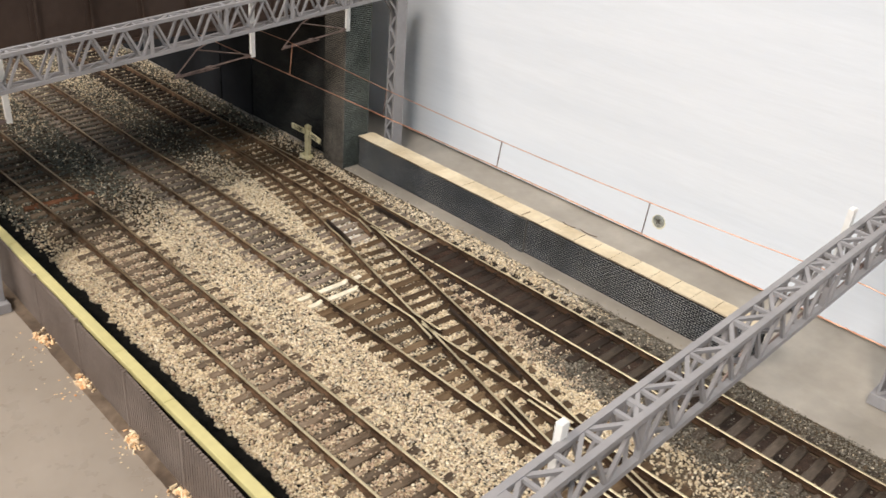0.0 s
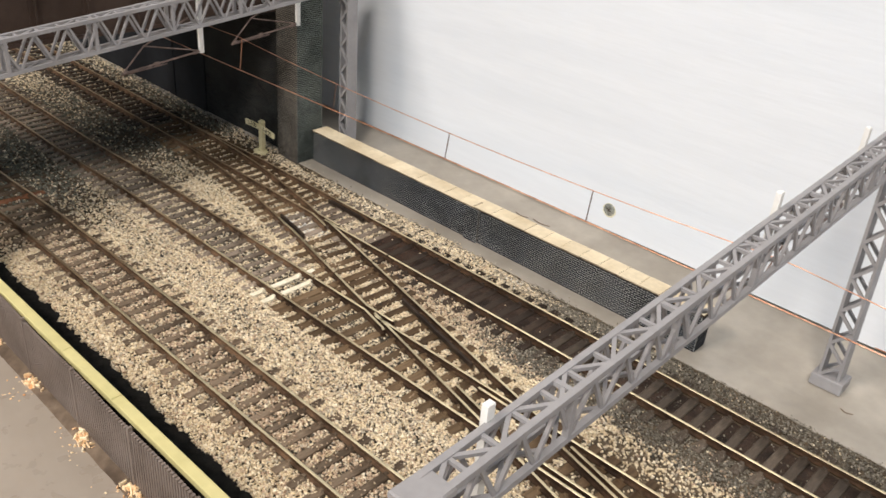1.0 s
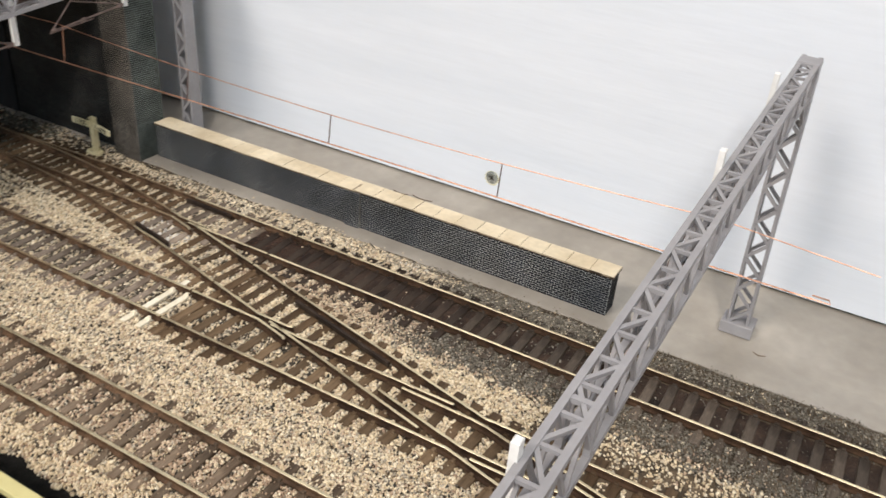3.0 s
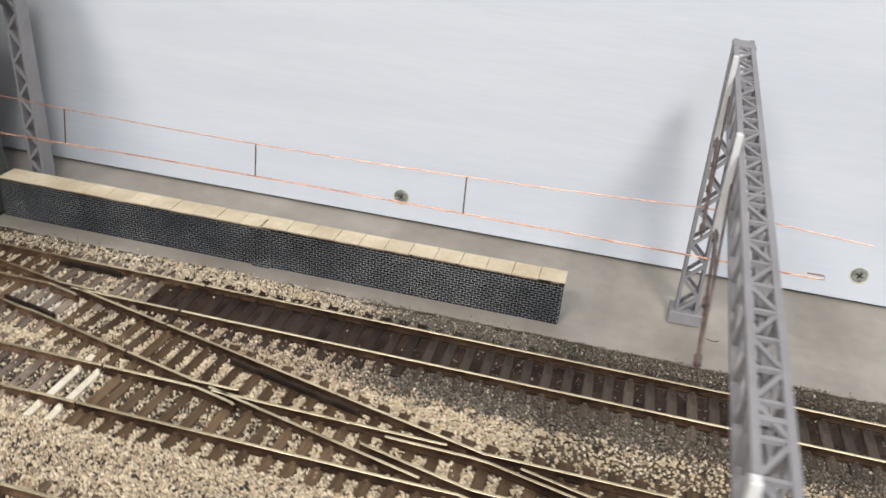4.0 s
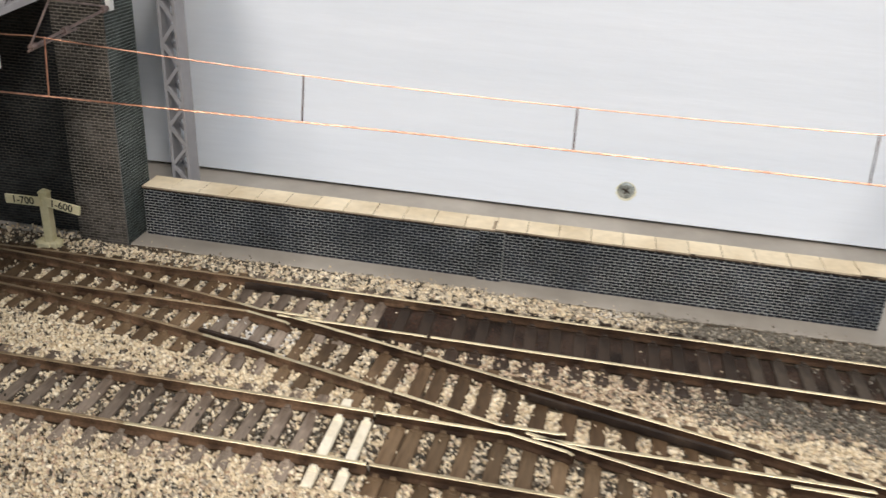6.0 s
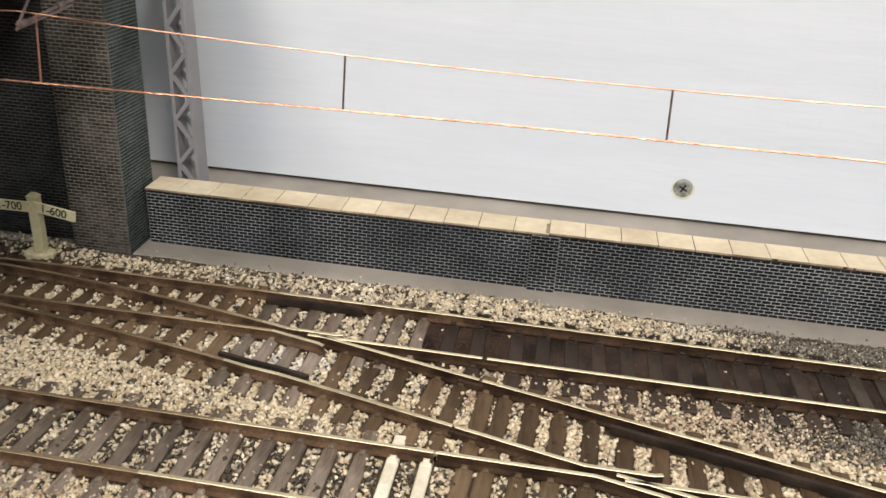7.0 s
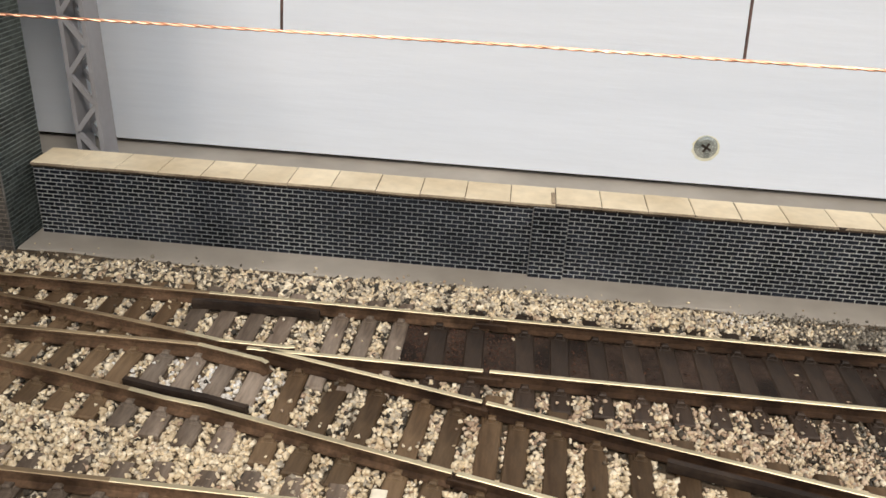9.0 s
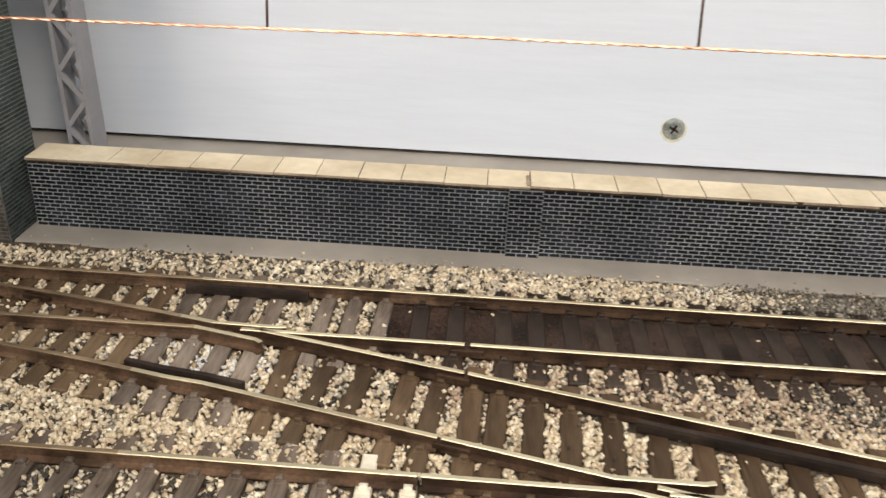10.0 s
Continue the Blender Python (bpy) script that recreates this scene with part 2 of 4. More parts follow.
# ---- building helpers: shapes in centimetres ----
class Shape:
    """Collects faces in centimetres; each face has the number of its material."""

    def __init__(self):
        self.v, self.f, self.s = [], [], []

    def add(self, verts, faces, slot=0):
        k = len(self.v)
        self.v += [tuple(p) for p in verts]
        self.f += [tuple(i + k for i in f) for f in faces]
        self.s += [slot] * len(faces)

    def box(self, x0, x1, y0, y1, z0, z1, cut=0.0, slot=0, m=None):
        """An upright box; cut: how far its upper edges are chamfered."""
        if cut:
            rings = [(x0, x1, y0, y1, z0), (x0, x1, y0, y1, z1 - cut), (x0 + cut, x1 - cut, y0 + cut, y1 - cut, z1)]
        else:
            rings = [(x0, x1, y0, y1, z0), (x0, x1, y0, y1, z1)]
        v = [p for a, b, c, d, z in rings for p in ((a, c, z), (b, c, z), (b, d, z), (a, d, z))]
        f = [(3, 2, 1, 0)]
        for r in range(len(rings) - 1):
            f += [(4 * r + i, 4 * r + (i + 1) % 4, 4 * r + 4 + (i + 1) % 4, 4 * r + 4 + i) for i in range(4)]
        k = 4 * (len(rings) - 1)
        f.append((k, k + 1, k + 2, k + 3))
        self.add([m @ Vector(p) for p in v] if m else v, f, slot)

    def bar(self, p, q, w, h, up=(0, 0, 1), slot=0):
        """A straight bar of w by h from p to q."""
        p, q = Vector(p), Vector(q)
        way = (q - p).normalized()
        side = way.cross(Vector(up)).normalized() * w / 2
        over = side.cross(way).normalized() * h / 2
        v = [e + a * side + b * over for e in (p, q) for a, b in ((-1, -1), (1, -1), (1, 1), (-1, 1))]
        self.add(v, [(0, 1, 2, 3), (7, 6, 5, 4), (0, 4, 5, 1), (1, 5, 6, 2), (2, 6, 7, 3), (3, 7, 4, 0)], slot)

    def tube(self, points, r, sides=6, slot=0):
        """A round wire through points."""
        pts = [Vector(p) for p in points]
        rings = []
        for i, p in enumerate(pts):
            way = (pts[min(i + 1, len(pts) - 1)] - pts[max(i - 1, 0)]).normalized()
            side = way.cross(Vector((0, 0, 1)) if abs(way.z) < 0.95 else Vector((0, 1, 0))).normalized()
            over = side.cross(way)
            rings += [p + r * (math.cos(a) * side + math.sin(a) * over) for a in (2 * math.pi * j / sides for j in range(sides))]
        f = [(sides * i + j, sides * i + (j + 1) % sides, sides * (i + 1) + (j + 1) % sides, sides * (i + 1) + j) for i in range(len(pts) - 1) for j in range(sides)]
        f += [tuple(range(sides))[::-1], tuple(range(sides * (len(pts) - 1), sides * len(pts)))]
        self.add(rings, f, slot)

    def sweep(self, points, section, slots):
        """A section of (across, z) drawn along a plan of (x, y); slots: the material of each side."""
        pts, n = [Vector((*p, 0)) for p in points], len(section)
        v = []
        for i, p in enumerate(pts):
            way = (pts[min(i + 1, len(pts) - 1)] - pts[max(i - 1, 0)]).normalized()
            side = Vector((-way.y, way.x, 0))
            v += [p + a * side + Vector((0, 0, z)) for a, z in section]
        k = len(self.v)
        self.v += [tuple(p) for p in v]
        for i in range(len(pts) - 1):
            for j in range(n):
                self.f.append((k + n * i + j, k + n * (i + 1) + j, k + n * (i + 1) + (j + 1) % n, k + n * i + (j + 1) % n))
                self.s.append(slots[j])
        self.f += [tuple(k + j for j in range(n)), tuple(k + n * (len(pts) - 1) + j for j in range(n))[::-1]]
        self.s += [0, 0]

    def mesh(self, name, materials, origin=(0, 0, 0)):
        data = bpy.data.meshes.new(name)
        data.from_pydata([((x - origin[0]) * U, (y - origin[1]) * U, (z - origin[2]) * U) for x, y, z in self.v], [], self.f)
        for m in materials:
            data.materials.append(m)
        data.polygons.foreach_set("material_index", self.s)
        b = bmesh.new()
        b.from_mesh(data)
        bmesh.ops.recalc_face_normals(b, faces=b.faces)
        b.to_mesh(data)
        b.free()
        return data


BASE = {}


def many(material):
    return list(material) if isinstance(material, (list, tuple)) else [material]


def root(name, at, label, category, group="", kind=""):
    """The Empty of a thing, at its base."""
    ob = tagged(new(name), label, category, group, kind)
    ob.empty_display_size = 0.005
    ob.location = Vector(at) * U
    BASE[ob.name] = Vector(at)
    return ob


def part(name, shape, material, parent, label=""):
    """A shape as one mesh under a thing or a part."""
    ob = new(name, shape.mesh(name, many(material), BASE[parent.name]))
    ob.parent = parent
    BASE[ob.name] = BASE[parent.name]
    return tagged(ob, label)


def piece(name, data, parent, at, turn=0.0):
    """One of many alike pieces on a shared mesh."""
    ob = new(name, data)
    ob.parent = parent
    ob.location = (Vector(at) - BASE[parent.name]) * U
    ob.rotation_euler = (0, 0, turn)
    return ob


def thing(name, shape, material, at, label, category="", group="", kind=""):
    """A thing that is one mesh."""
    ob = new(name, shape.mesh(name, many(material), at))
    ob.location = Vector(at) * U
    BASE[ob.name] = Vector(at)
    return tagged(ob, label, category, group, kind)


# ---- the room and the boards ----
def plain(name, x0, x1, y0, y1, z0, z1, material, label, category="structure"):
    s = Shape()
    s.box(x0, x1, y0, y1, z0, z1)
    return thing(name, s, material, ((x0 + x1) / 2, (y0 + y1) / 2, z0), label, category, kind="structure")


plain("baseboard", -180, 180, -240, 30, -3.0, -0.75, WOOD, "plywood baseboard under the whole model railway", "baseboard")
plain("wall_north", -190, 190, 30, 40, -3.0, 160, ROOM, "plain pale blue painted room wall", "wall")
plain("wall_south", -190, 190, -250, -240, -3.0, 160, ROOM, "plain pale blue painted room wall", "wall")
plain("wall_east", 180, 190, -240, 30, -3.0, 160, ROOM, "plain pale blue painted room wall", "wall")
plain("wall_west", -190, -180, -240, 30, -3.0, 160, ROOM, "plain pale blue painted room wall", "wall")
plain("ceiling", -190, 190, -250, 40, 160, 165, ROOM, "plain pale painted ceiling", "ceiling")
plain("backboard", -40, 75, 4.45, 5.35, 0.540, 46, BOARD, "white painted backscene board standing behind the tracks", "backboard")


def rough_edge(x, seed, size):
    return size * (noise.noise((x * 0.9, seed, 0.3)) + 0.6 * noise.noise((x * 3.1, seed, 1.7)))


def strip_sheet(name, xs, rows, edges, material, label, category, kind="structure"):
    """A sheet of rows (y, z) along x; edges: how unsteady each row's y is."""
    s = Shape()
    v = [(x, y + (rough_edge(x, 7.7 * i, e) if e else 0), z) for x in xs for i, ((y, z), e) in enumerate(zip(rows, edges))]
    n = len(rows)
    s.add(v, [(n * a + b, n * a + n + b, n * a + n + b + 1, n * a + b + 1) for a in range(len(xs) - 1) for b in range(n - 1)])
    return thing(name, s, material, (0, rows[0][0], 0), label, category, kind=kind)


LONG = [-31 + 0.5 * i for i in range(154)]
strip_sheet("pavement", LONG, [(-0.80, -0.35), (-0.80, -0.057), (-0.72, -0.045), (0.60, -0.03), (2.5, 0.22), (4.44, 0.425), (5.3, 0.425), (5.3, -0.7)], [0.10, 0.10, 0.10, 0, 0, 0, 0, 0],
            SLAB, "grey painted card ground behind the tracks", "pavement")
# black strip stands in for the shade in the gap below the board
plain("board_gap_shade", -30, 60, 4.95, 5.25, 0.30, 0.538, UNDER, "black strip standing in for the shade under the backscene board", "trim")
strip_sheet("ground", LONG, [(-16.75, -0.62), (-15.0, -0.58), (-14.5, -0.30), (-13.9, -0.16), (-8, -0.15), (-1.6, -0.15), (-0.55, -0.06)], [0] * 7, GROUND,
            "brown track bed under the ballast", "ground")
strip_sheet("scatter_strip", LONG, [(-16.70, -0.45), (-16.0, -0.38), (-15.3, -0.36), (-14.6, -0.28), (-14.3, -0.34)], [0, 0.03, 0.05, 0.05, 0.05], SCATTER, "black scatter material beside the low wall", "ground")
FRONT = -0.12  # height of the front slab
s = Shape()
s.box(-30, 46, -36, -16.84, -0.75, FRONT, 0.03)
thing("front_slab", s, SLAB_FRONT, (10, -26, -0.75), "smooth warm grey painted slab with glue crumbs on it", "pavement", kind="structure")

# ---- track plan ----
T1, T2, T3 = -3.005, -7.93, -12.70  # centre lines
HALF, TOP, SOLE = 0.83, 0.15, -0.06  # half distance of the rails, height of the rail heads and of the sleepers' tops
SLOPE, TOE, BEND = -0.235, -8.55, 61.0  # the diagonal: its slope, the start of its curve and the radius


def drift(x):
    """The tracks swing a little forward under the bridge."""
    k = min(1.0, max(0.0, (-x - 0.5) / 8.0))
    return -0.24 * k * k * (3 - 2 * k)


def diagonal(x):
    """Centre line of the diagonal track, and its slope."""
    d = max(0.0, x - TOE)
    if d < BEND * 0.2288:
        return T1 - (BEND - math.sqrt(BEND * BEND - d * d)), -d / math.sqrt(BEND * BEND - d * d)
    return -3.3225 + SLOPE * x + 0.02, SLOPE


def run(x0, x1, y, step=1.0):
    """A straight rail's plan."""
    n = max(1, int((x1 - x0) / step))
    return [(x0 + (x1 - x0) * i / n, y + drift(x0 + (x1 - x0) * i / n)) for i in range(n + 1)]


def slant(x0, x1, off, step=0.6):
    """A rail along the diagonal, off to its side."""
    n, out = max(1, int((x1 - x0) / step)), []
    for i in range(n + 1):
        x = x0 + (x1 - x0) * i / n
        y, k = diagonal(x)
        c = 1 / math.sqrt(1 + k * k)
        out.append((x - off * k * c, y + off * c + drift(x)))
    return out


RAIL = [(-0.044, TOP - 0.010), (-0.034, TOP), (0.034, TOP), (0.044, TOP - 0.010), (0.042, TOP - 0.055), (0.02, TOP - 0.075), (0.02, SOLE + 0.045), (0.10, SOLE + 0.015),
        (0.10, SOLE - 0.01), (-0.10, SOLE - 0.01), (-0.10, SOLE + 0.015), (-0.02, SOLE + 0.045), (-0.02, TOP - 0.075), (-0.042, TOP - 0.055)]
RAIL_SLOTS = [1, 1, 1, 0, 0, 0, 0, 0, 0, 0, 0, 0, 0, 0]
GUARD = [(-0.045, TOP - 0.03), (0.045, TOP - 0.03), (0.05, TOP - 0.09), (0.03, SOLE), (-0.03, SOLE), (-0.05, TOP - 0.09)]
LINES = []  # plans of all rails, to keep stones off them


def rail(parent, plan, name="rail", label=""):
    s = Shape()
    s.sweep(plan, RAIL, RAIL_SLOTS)
    s.s = [2 if slot == 1 and s.v[f[0]][0] + 1.5 * noise.noise((s.v[f[0]][0] * 0.7, parent.location.y, 0)) < 3.8 else slot for f, slot in zip(s.f, s.s)]
    LINES.append(plan)
    return part(name, s, (RAIL_RUST if min(p[0] for p in plan) < 3 else RAIL_SIDE, RAIL_HEAD, RAIL_DULL), parent, label)


def guard(parent, plan):
    s = Shape()
    s.sweep(plan, GUARD, [0] * 6)
    LINES.append(plan)
    return part("check_rail", s, CHECK, parent, "dark plastic check rail")


def fishplate(parent, x, y, turn=0.0):
    s = Shape()
    m = Matrix.Translation((x, y, 0)) @ Matrix.Rotation(turn, 4, "Z")
    s.box(-0.28, 0.28, -0.085, 0.085, SOLE, TOP - 0.085, 0.02, m=m)
    part("rail_joiner", s, RAIL_SIDE, parent)


def wing(x, plan, k_to, length=1.25):
    """A rail's plan with an end bent to another slope."""
    (a, b) = plan[-1]
    return plan + [(a + length * 0.9, b + length * 0.9 * k_to), (a + length, b + length * k_to + (0.04 if k_to > -0.1 else -0.06))]


track_back = root("railway_track", (5, T1, -0.15), "back railway track with rusty rails on sooty sleepers", "railway track", "tracks")
track_mid = root("railway_track", (0, T2, -0.15), "middle railway track with two white painted sleepers", "railway track", "tracks")
track_front = root("railway_track", (5, T3, -0.15), "front railway track with sleepers half buried in ballast", "railway track", "tracks")
turnout = root("turnout", (2, T1, -0.15), "turnout with brown timbers and a shiny frog", "turnout")
crossing = root("slip_crossing", (18, T2, -0.15), "slip crossing with brown timbers and dark check rails", "crossing")

JOINT = 9.42
rail(track_back, run(-29, JOINT - 0.03, T1 + HALF))
rail(track_back, run(JOINT + 0.03, 36, T1 + HALF))
rail(track_back, run(JOINT + 0.05, 36, T1 - HALF))
rail(track_back, run(-29, TOE, T1 - HALF))
fishplate(track_back, JOINT, T1 + HALF)
fishplate(track_back, JOINT, T1 - HALF)
NOSE = 5.70
rail(turnout, slant(TOE, 9.30, -HALF))
rail(turnout, wing(0, run(TOE + 1.3, 4.75, T1 - HALF - 0.02), SLOPE))
rail(turnout, wing(0, slant(TOE + 1.3, 4.85, HALF + 0.01), -0.02))
rail(turnout, run(NOSE - 0.15, JOINT - 0.05, T1 - HALF))
rail(turnout, slant(NOSE - 0.1, JOINT - 0.2, HALF))
guard(turnout, [(4.1, T1 + HALF - 0.25), (4.3, T1 + HALF - 0.22), (6.2, T1 + HALF - 0.22), (6.4, T1 + HALF - 0.25)])
guard(turnout, slant(4.1, 6.15, -HALF + 0.24))
fishplate(turnout, 1.55, diagonal(1.55)[0] + HALF + 0.02, -0.17)

rail(track_mid, run(-29, 8.9, T2 + HALF - 0.02))
rail(track_mid, run(-29, 9.2, T2 - HALF))
rail(track_mid, run(29, 36, T2 + HALF - 0.02))
rail(track_mid, run(29, 36, T2 - HALF))
KNEE_B, KNEE_F = 19.75, 19.45
rail(crossing, wing(0, run(8.96, 11.75, T2 + HALF - 0.02), SLOPE, 1.35))
rail(crossing, wing(0, slant(9.36, 11.75, -HALF), 0.0, 1.35))
rail(crossing, run(12.25, 18.9, T2 + HALF - 0.02))
rail(crossing, slant(12.3, 18.75, -HALF))
rail(crossing, slant(JOINT - 0.14, KNEE_B, HALF) + run(KNEE_B + 0.3, 29, T2 + HALF - 0.02))
rail(crossing, run(9.26, KNEE_F, T2 - HALF) + slant(KNEE_F + 0.3, 34, -HALF))
rail(crossing, [(17.3, T2 + HALF - 0.24), (19.6, T2 + HALF - 0.27)] + slant(20.0, 25.6, HALF - 0.24))
rail(crossing, slant(16.9, 19.2, -HALF + 0.30) + [(19.9, T2 - HALF + 0.26), (23.0, T2 - HALF + 0.24)])
rail(crossing, slant(20.7, 34, HALF))
rail(crossing, run(20.3, 29, T2 - HALF))
guard(crossing, slant(11.9, 16.2, HALF - 0.27))
fishplate(crossing, JOINT - 0.17, diagonal(JOINT)[0] + HALF + 0.06, math.atan(SLOPE))
fishplate(crossing, 9.33, diagonal(9.33)[0] - HALF, math.atan(SLOPE))
for y in (-HALF, HALF):
    rail(track_front, run(-29, 36, T3 + y))


def sleeper_mesh(name, length, width, chairs, material):
    """A sleeper along y with its moulded chairs at the given places."""
    s = Shape()
    s.box(-width / 2, width / 2, -length / 2, length / 2, -0.24, SOLE, 0.025)
    for y in chairs:
        s.box(-0.105, 0.105, y - 0.205, y + 0.205, SOLE - 0.01, SOLE + 0.016, 0.008)
        for side in (-1, 1):
            s.box(-0.062, 0.062, y + side * 0.100 - 0.050, y + side * 0.100 + 0.050, SOLE, SOLE + 0.072, 0.022)
            for bolt in (-0.072, 0.072):
                s.box(bolt - 0.020, bolt + 0.020, y + side * 0.165 - 0.020, y + side * 0.165 + 0.020, SOLE + 0.01, SOLE + 0.036, 0.008)
    return s.mesh(name, [material])


FRONT_SLEEPER = surf("brown_half_buried_sleeper", (0.078, 0.054, 0.036), (0.20, 0.152, 0.108), 130, 0.75, bump=0.25, bump_scale=1800, wear=0.25, random_value=0.3, stretch=(1.6, 0.35, 1))
GREY_SLEEPER = surf("dusty_dark_sleeper", (0.042, 0.032, 0.024), (0.105, 0.083, 0.064), 120, 0.6, bump=0.25, bump_scale=1800, wear=0.3, random_value=0.3, stretch=(1.6, 0.35, 1))
PLAIN = {k: sleeper_mesh("sleeper", 2.9, w, (-HALF, HALF), m) for k, m, w in (("old", SLEEPER, 0.28), ("brown", TIMBER, 0.31), ("dark", DARK_SLEEPER, 0.33), ("white", WHITE_SLEEPER, 0.23), ("rust", RUST, 0.3), ("front", FRONT_SLEEPER, 0.28), ("grey", GREY_SLEEPER, 0.31))}
RECTS = []  # plan of the sleepers: x, y, half length, half width, turn, how often stones lie on it, how often on its ends


def lay(parent, data, x, y, length, turn=0.0, cover=0.04, ends=0.0, sunk=0.0):
    RECTS.append((x, y, length / 2, 0.15, turn, cover, max(cover, ends)))
    return piece("sleeper", data, parent, (x, y, -sunk), turn)


def places(first, pitch, x0, x1):
    """Steps of pitch through first, from x0 to x1."""
    n0, n1 = math.ceil((x0 - first) / pitch), math.floor((x1 - first) / pitch)
    return [first + pitch * n for n in range(n0, n1 + 1)]


rnd = random.Random(4)
for x in places(TOE - 0.3, 0.605, -29, TOE) + [6.76, 7.28, 7.84, 8.54, 9.16] + places(10.02, 0.606, 10, 35.5):
    lay(track_back, PLAIN["grey" if x > 17 else "dark" if x > 8 or x < -4 else "old"], x + rnd.uniform(-0.015, 0.015), T1 + drift(x), 2.9, rnd.uniform(-0.02, 0.02), 0.02, (0.06 if x < 17 else 0.25) if x > 8 else 0.0)
for x in places(8.20, 0.585, -29, 8.9) + places(29.3, 0.6, 29.3, 35.5):
    white = 7.9 < x < 9.0
    if x > 8.5 and white:
        lay(track_mid, sleeper_mesh("sleeper", 2.30, 0.23, (-HALF + 0.3, HALF + 0.3), WHITE_SLEEPER), x, T2 - 0.30, 2.30, 0.0, 0.005)
        continue
    lay(track_mid, PLAIN["white" if white else "old"], x + rnd.uniform(-0.02, 0.02), T2 + drift(x) + rnd.uniform(-0.05, 0.05), 2.9, 0.0 if white else rnd.uniform(-0.03, 0.03), 0.005 if white else 0.025, 0.0 if white else 0.7)
for x in places(17.33, 0.715, -29, 35.5):
    lay(track_front, PLAIN["rust" if -4.45 < x < -3.75 else "front"], x + rnd.uniform(-0.03, 0.03), T3 + drift(x) + rnd.uniform(-0.06, 0.06), 2.9, rnd.uniform(-0.04, 0.04), 0.045, 0.7)
for x in places(5.83, 0.535, TOE + 0.3, 6.0) + [6.46]:
    low = diagonal(x)[0] - HALF - 0.62
    high = T1 + HALF + 0.62
    if x > 6.2:
        high = T1 - HALF + 0.1
    y = (low + high) / 2
    dy = diagonal(x)[0]
    lay(turnout, sleeper_mesh("sleeper", high - low, 0.31, [c - y for c in (T1 + HALF, T1 - HALF, dy + HALF, dy - HALF) if low < c - 0.15 and c + 0.15 < high], SLEEPER if 3.9 < x < 6.2 else TIMBER), x, y + drift(x), high - low, 0.0, 0.018, sunk=0.006)
for x in (7.08, 7.70, 8.44, 8.94):
    lay(turnout, sleeper_mesh("sleeper", 2.46, 0.31, (-HALF + 0.22, HALF + 0.22), TIMBER), x, diagonal(x)[0] - 0.22, 2.46, math.atan(SLOPE) * 0.45, 0.012, sunk=0.012)
for x, tilt in [(9.49, -0.042), (9.87, -0.058), (10.44, -0.05), (11.0, -0.05)] + [(x, -0.05) for x in places(11.62, 0.64, 11.5, 29)]:
    if x < 19.6:
        low, high = T2 - HALF - 0.62, max(T2 + HALF, diagonal(x)[0] + HALF) + 0.55
    else:
        low, high = min(T2 - HALF, diagonal(x)[0] - HALF) - 0.6, T2 + HALF + 0.6
    y, dy = (low + high) / 2, diagonal(x)[0]
    lay(crossing, sleeper_mesh("sleeper", high - low, 0.33, (T2 + HALF - y, T2 - HALF - y, dy + HALF - y, dy - HALF - y), TIMBER), x, y, high - low, tilt, 0.010, sunk=0.012)

# oily infill between the rails of the back track
s = Shape()
xs = [7.95 + 0.3 * i for i in range(92)]
v = [(x, y, np.interp(x, [9.0, 11.5, 15.0, 18.5], [-0.088, -0.083, -0.085, -0.125]) + 0.016 * noise.noise((x * 2, y * 2, 0))) for x in xs for y in (-3.72, -3.4, -3.0, -2.6, -2.3)]
s.add(v, [(5 * a + b, 5 * a + 5 + b, 5 * a + 6 + b, 5 * a + 1 + b) for a in range(len(xs) - 1) for b in range(4)])
thing("mud_infill", s, MUD, (20, T1, -0.15), "dark oily mud between the rails of the back track", "mud", kind="stuff")


# ---- brick wall with coping ----
COURSE, BRICK_X, JOINT_W = 0.0876, 0.226, 0.0175


def brick_shape(w=BRICK_X - JOINT_W, d=0.010):
    s = Shape()
    h = COURSE - JOINT_W
    b = 0.003
    v = [(-w / 2, 0, -h / 2), (w / 2, 0, -h / 2), (w / 2, 0, h / 2), (-w / 2, 0, h / 2), (-w / 2 + b, -d, -h / 2 + b), (w / 2 - b, -d, -h / 2 + b), (w / 2 - b, -d, h / 2 - b), (-w / 2 + b, -d, h / 2 - b)]
    s.add(v, [(4, 5, 6, 7), (0, 1, 5, 4), (1, 2, 6, 5), (2, 3, 7, 6), (3, 0, 4, 7)])
    return s


def courses(s, x0, x1, z0, z1, at, turn=0.0, skip=None):
    """Bricks in running bond on an upright face from x0 to x1 along it; at: the face's origin."""
    unit = brick_shape()
    m0 = Matrix.Translation(at) @ Matrix.Rotation(turn, 4, "Z")
    row, z = 0, z0 + COURSE / 2
    while z + COURSE / 2 <= z1 + 0.01:
        x = x0 - (BRICK_X / 2 if row % 2 else 0)
        while x < x1:
            a, b = max(x, x0), min(x + BRICK_X, x1)
            if b - a > 0.05 and not (skip and skip((a + b) / 2, z)):
                wide = (b - a - JOINT_W) / (BRICK_X - JOINT_W)
                k = len(s.v)
                s.v += [tuple(m0 @ Vector((p[0] * wide + (a + b) / 2, p[1], p[2] + z))) for p in unit.v]
                s.f += [tuple(i + k for i in f) for f in unit.f]
                s.s += [0] * len(unit.f)
            x += BRICK_X
        z += COURSE
        row += 1


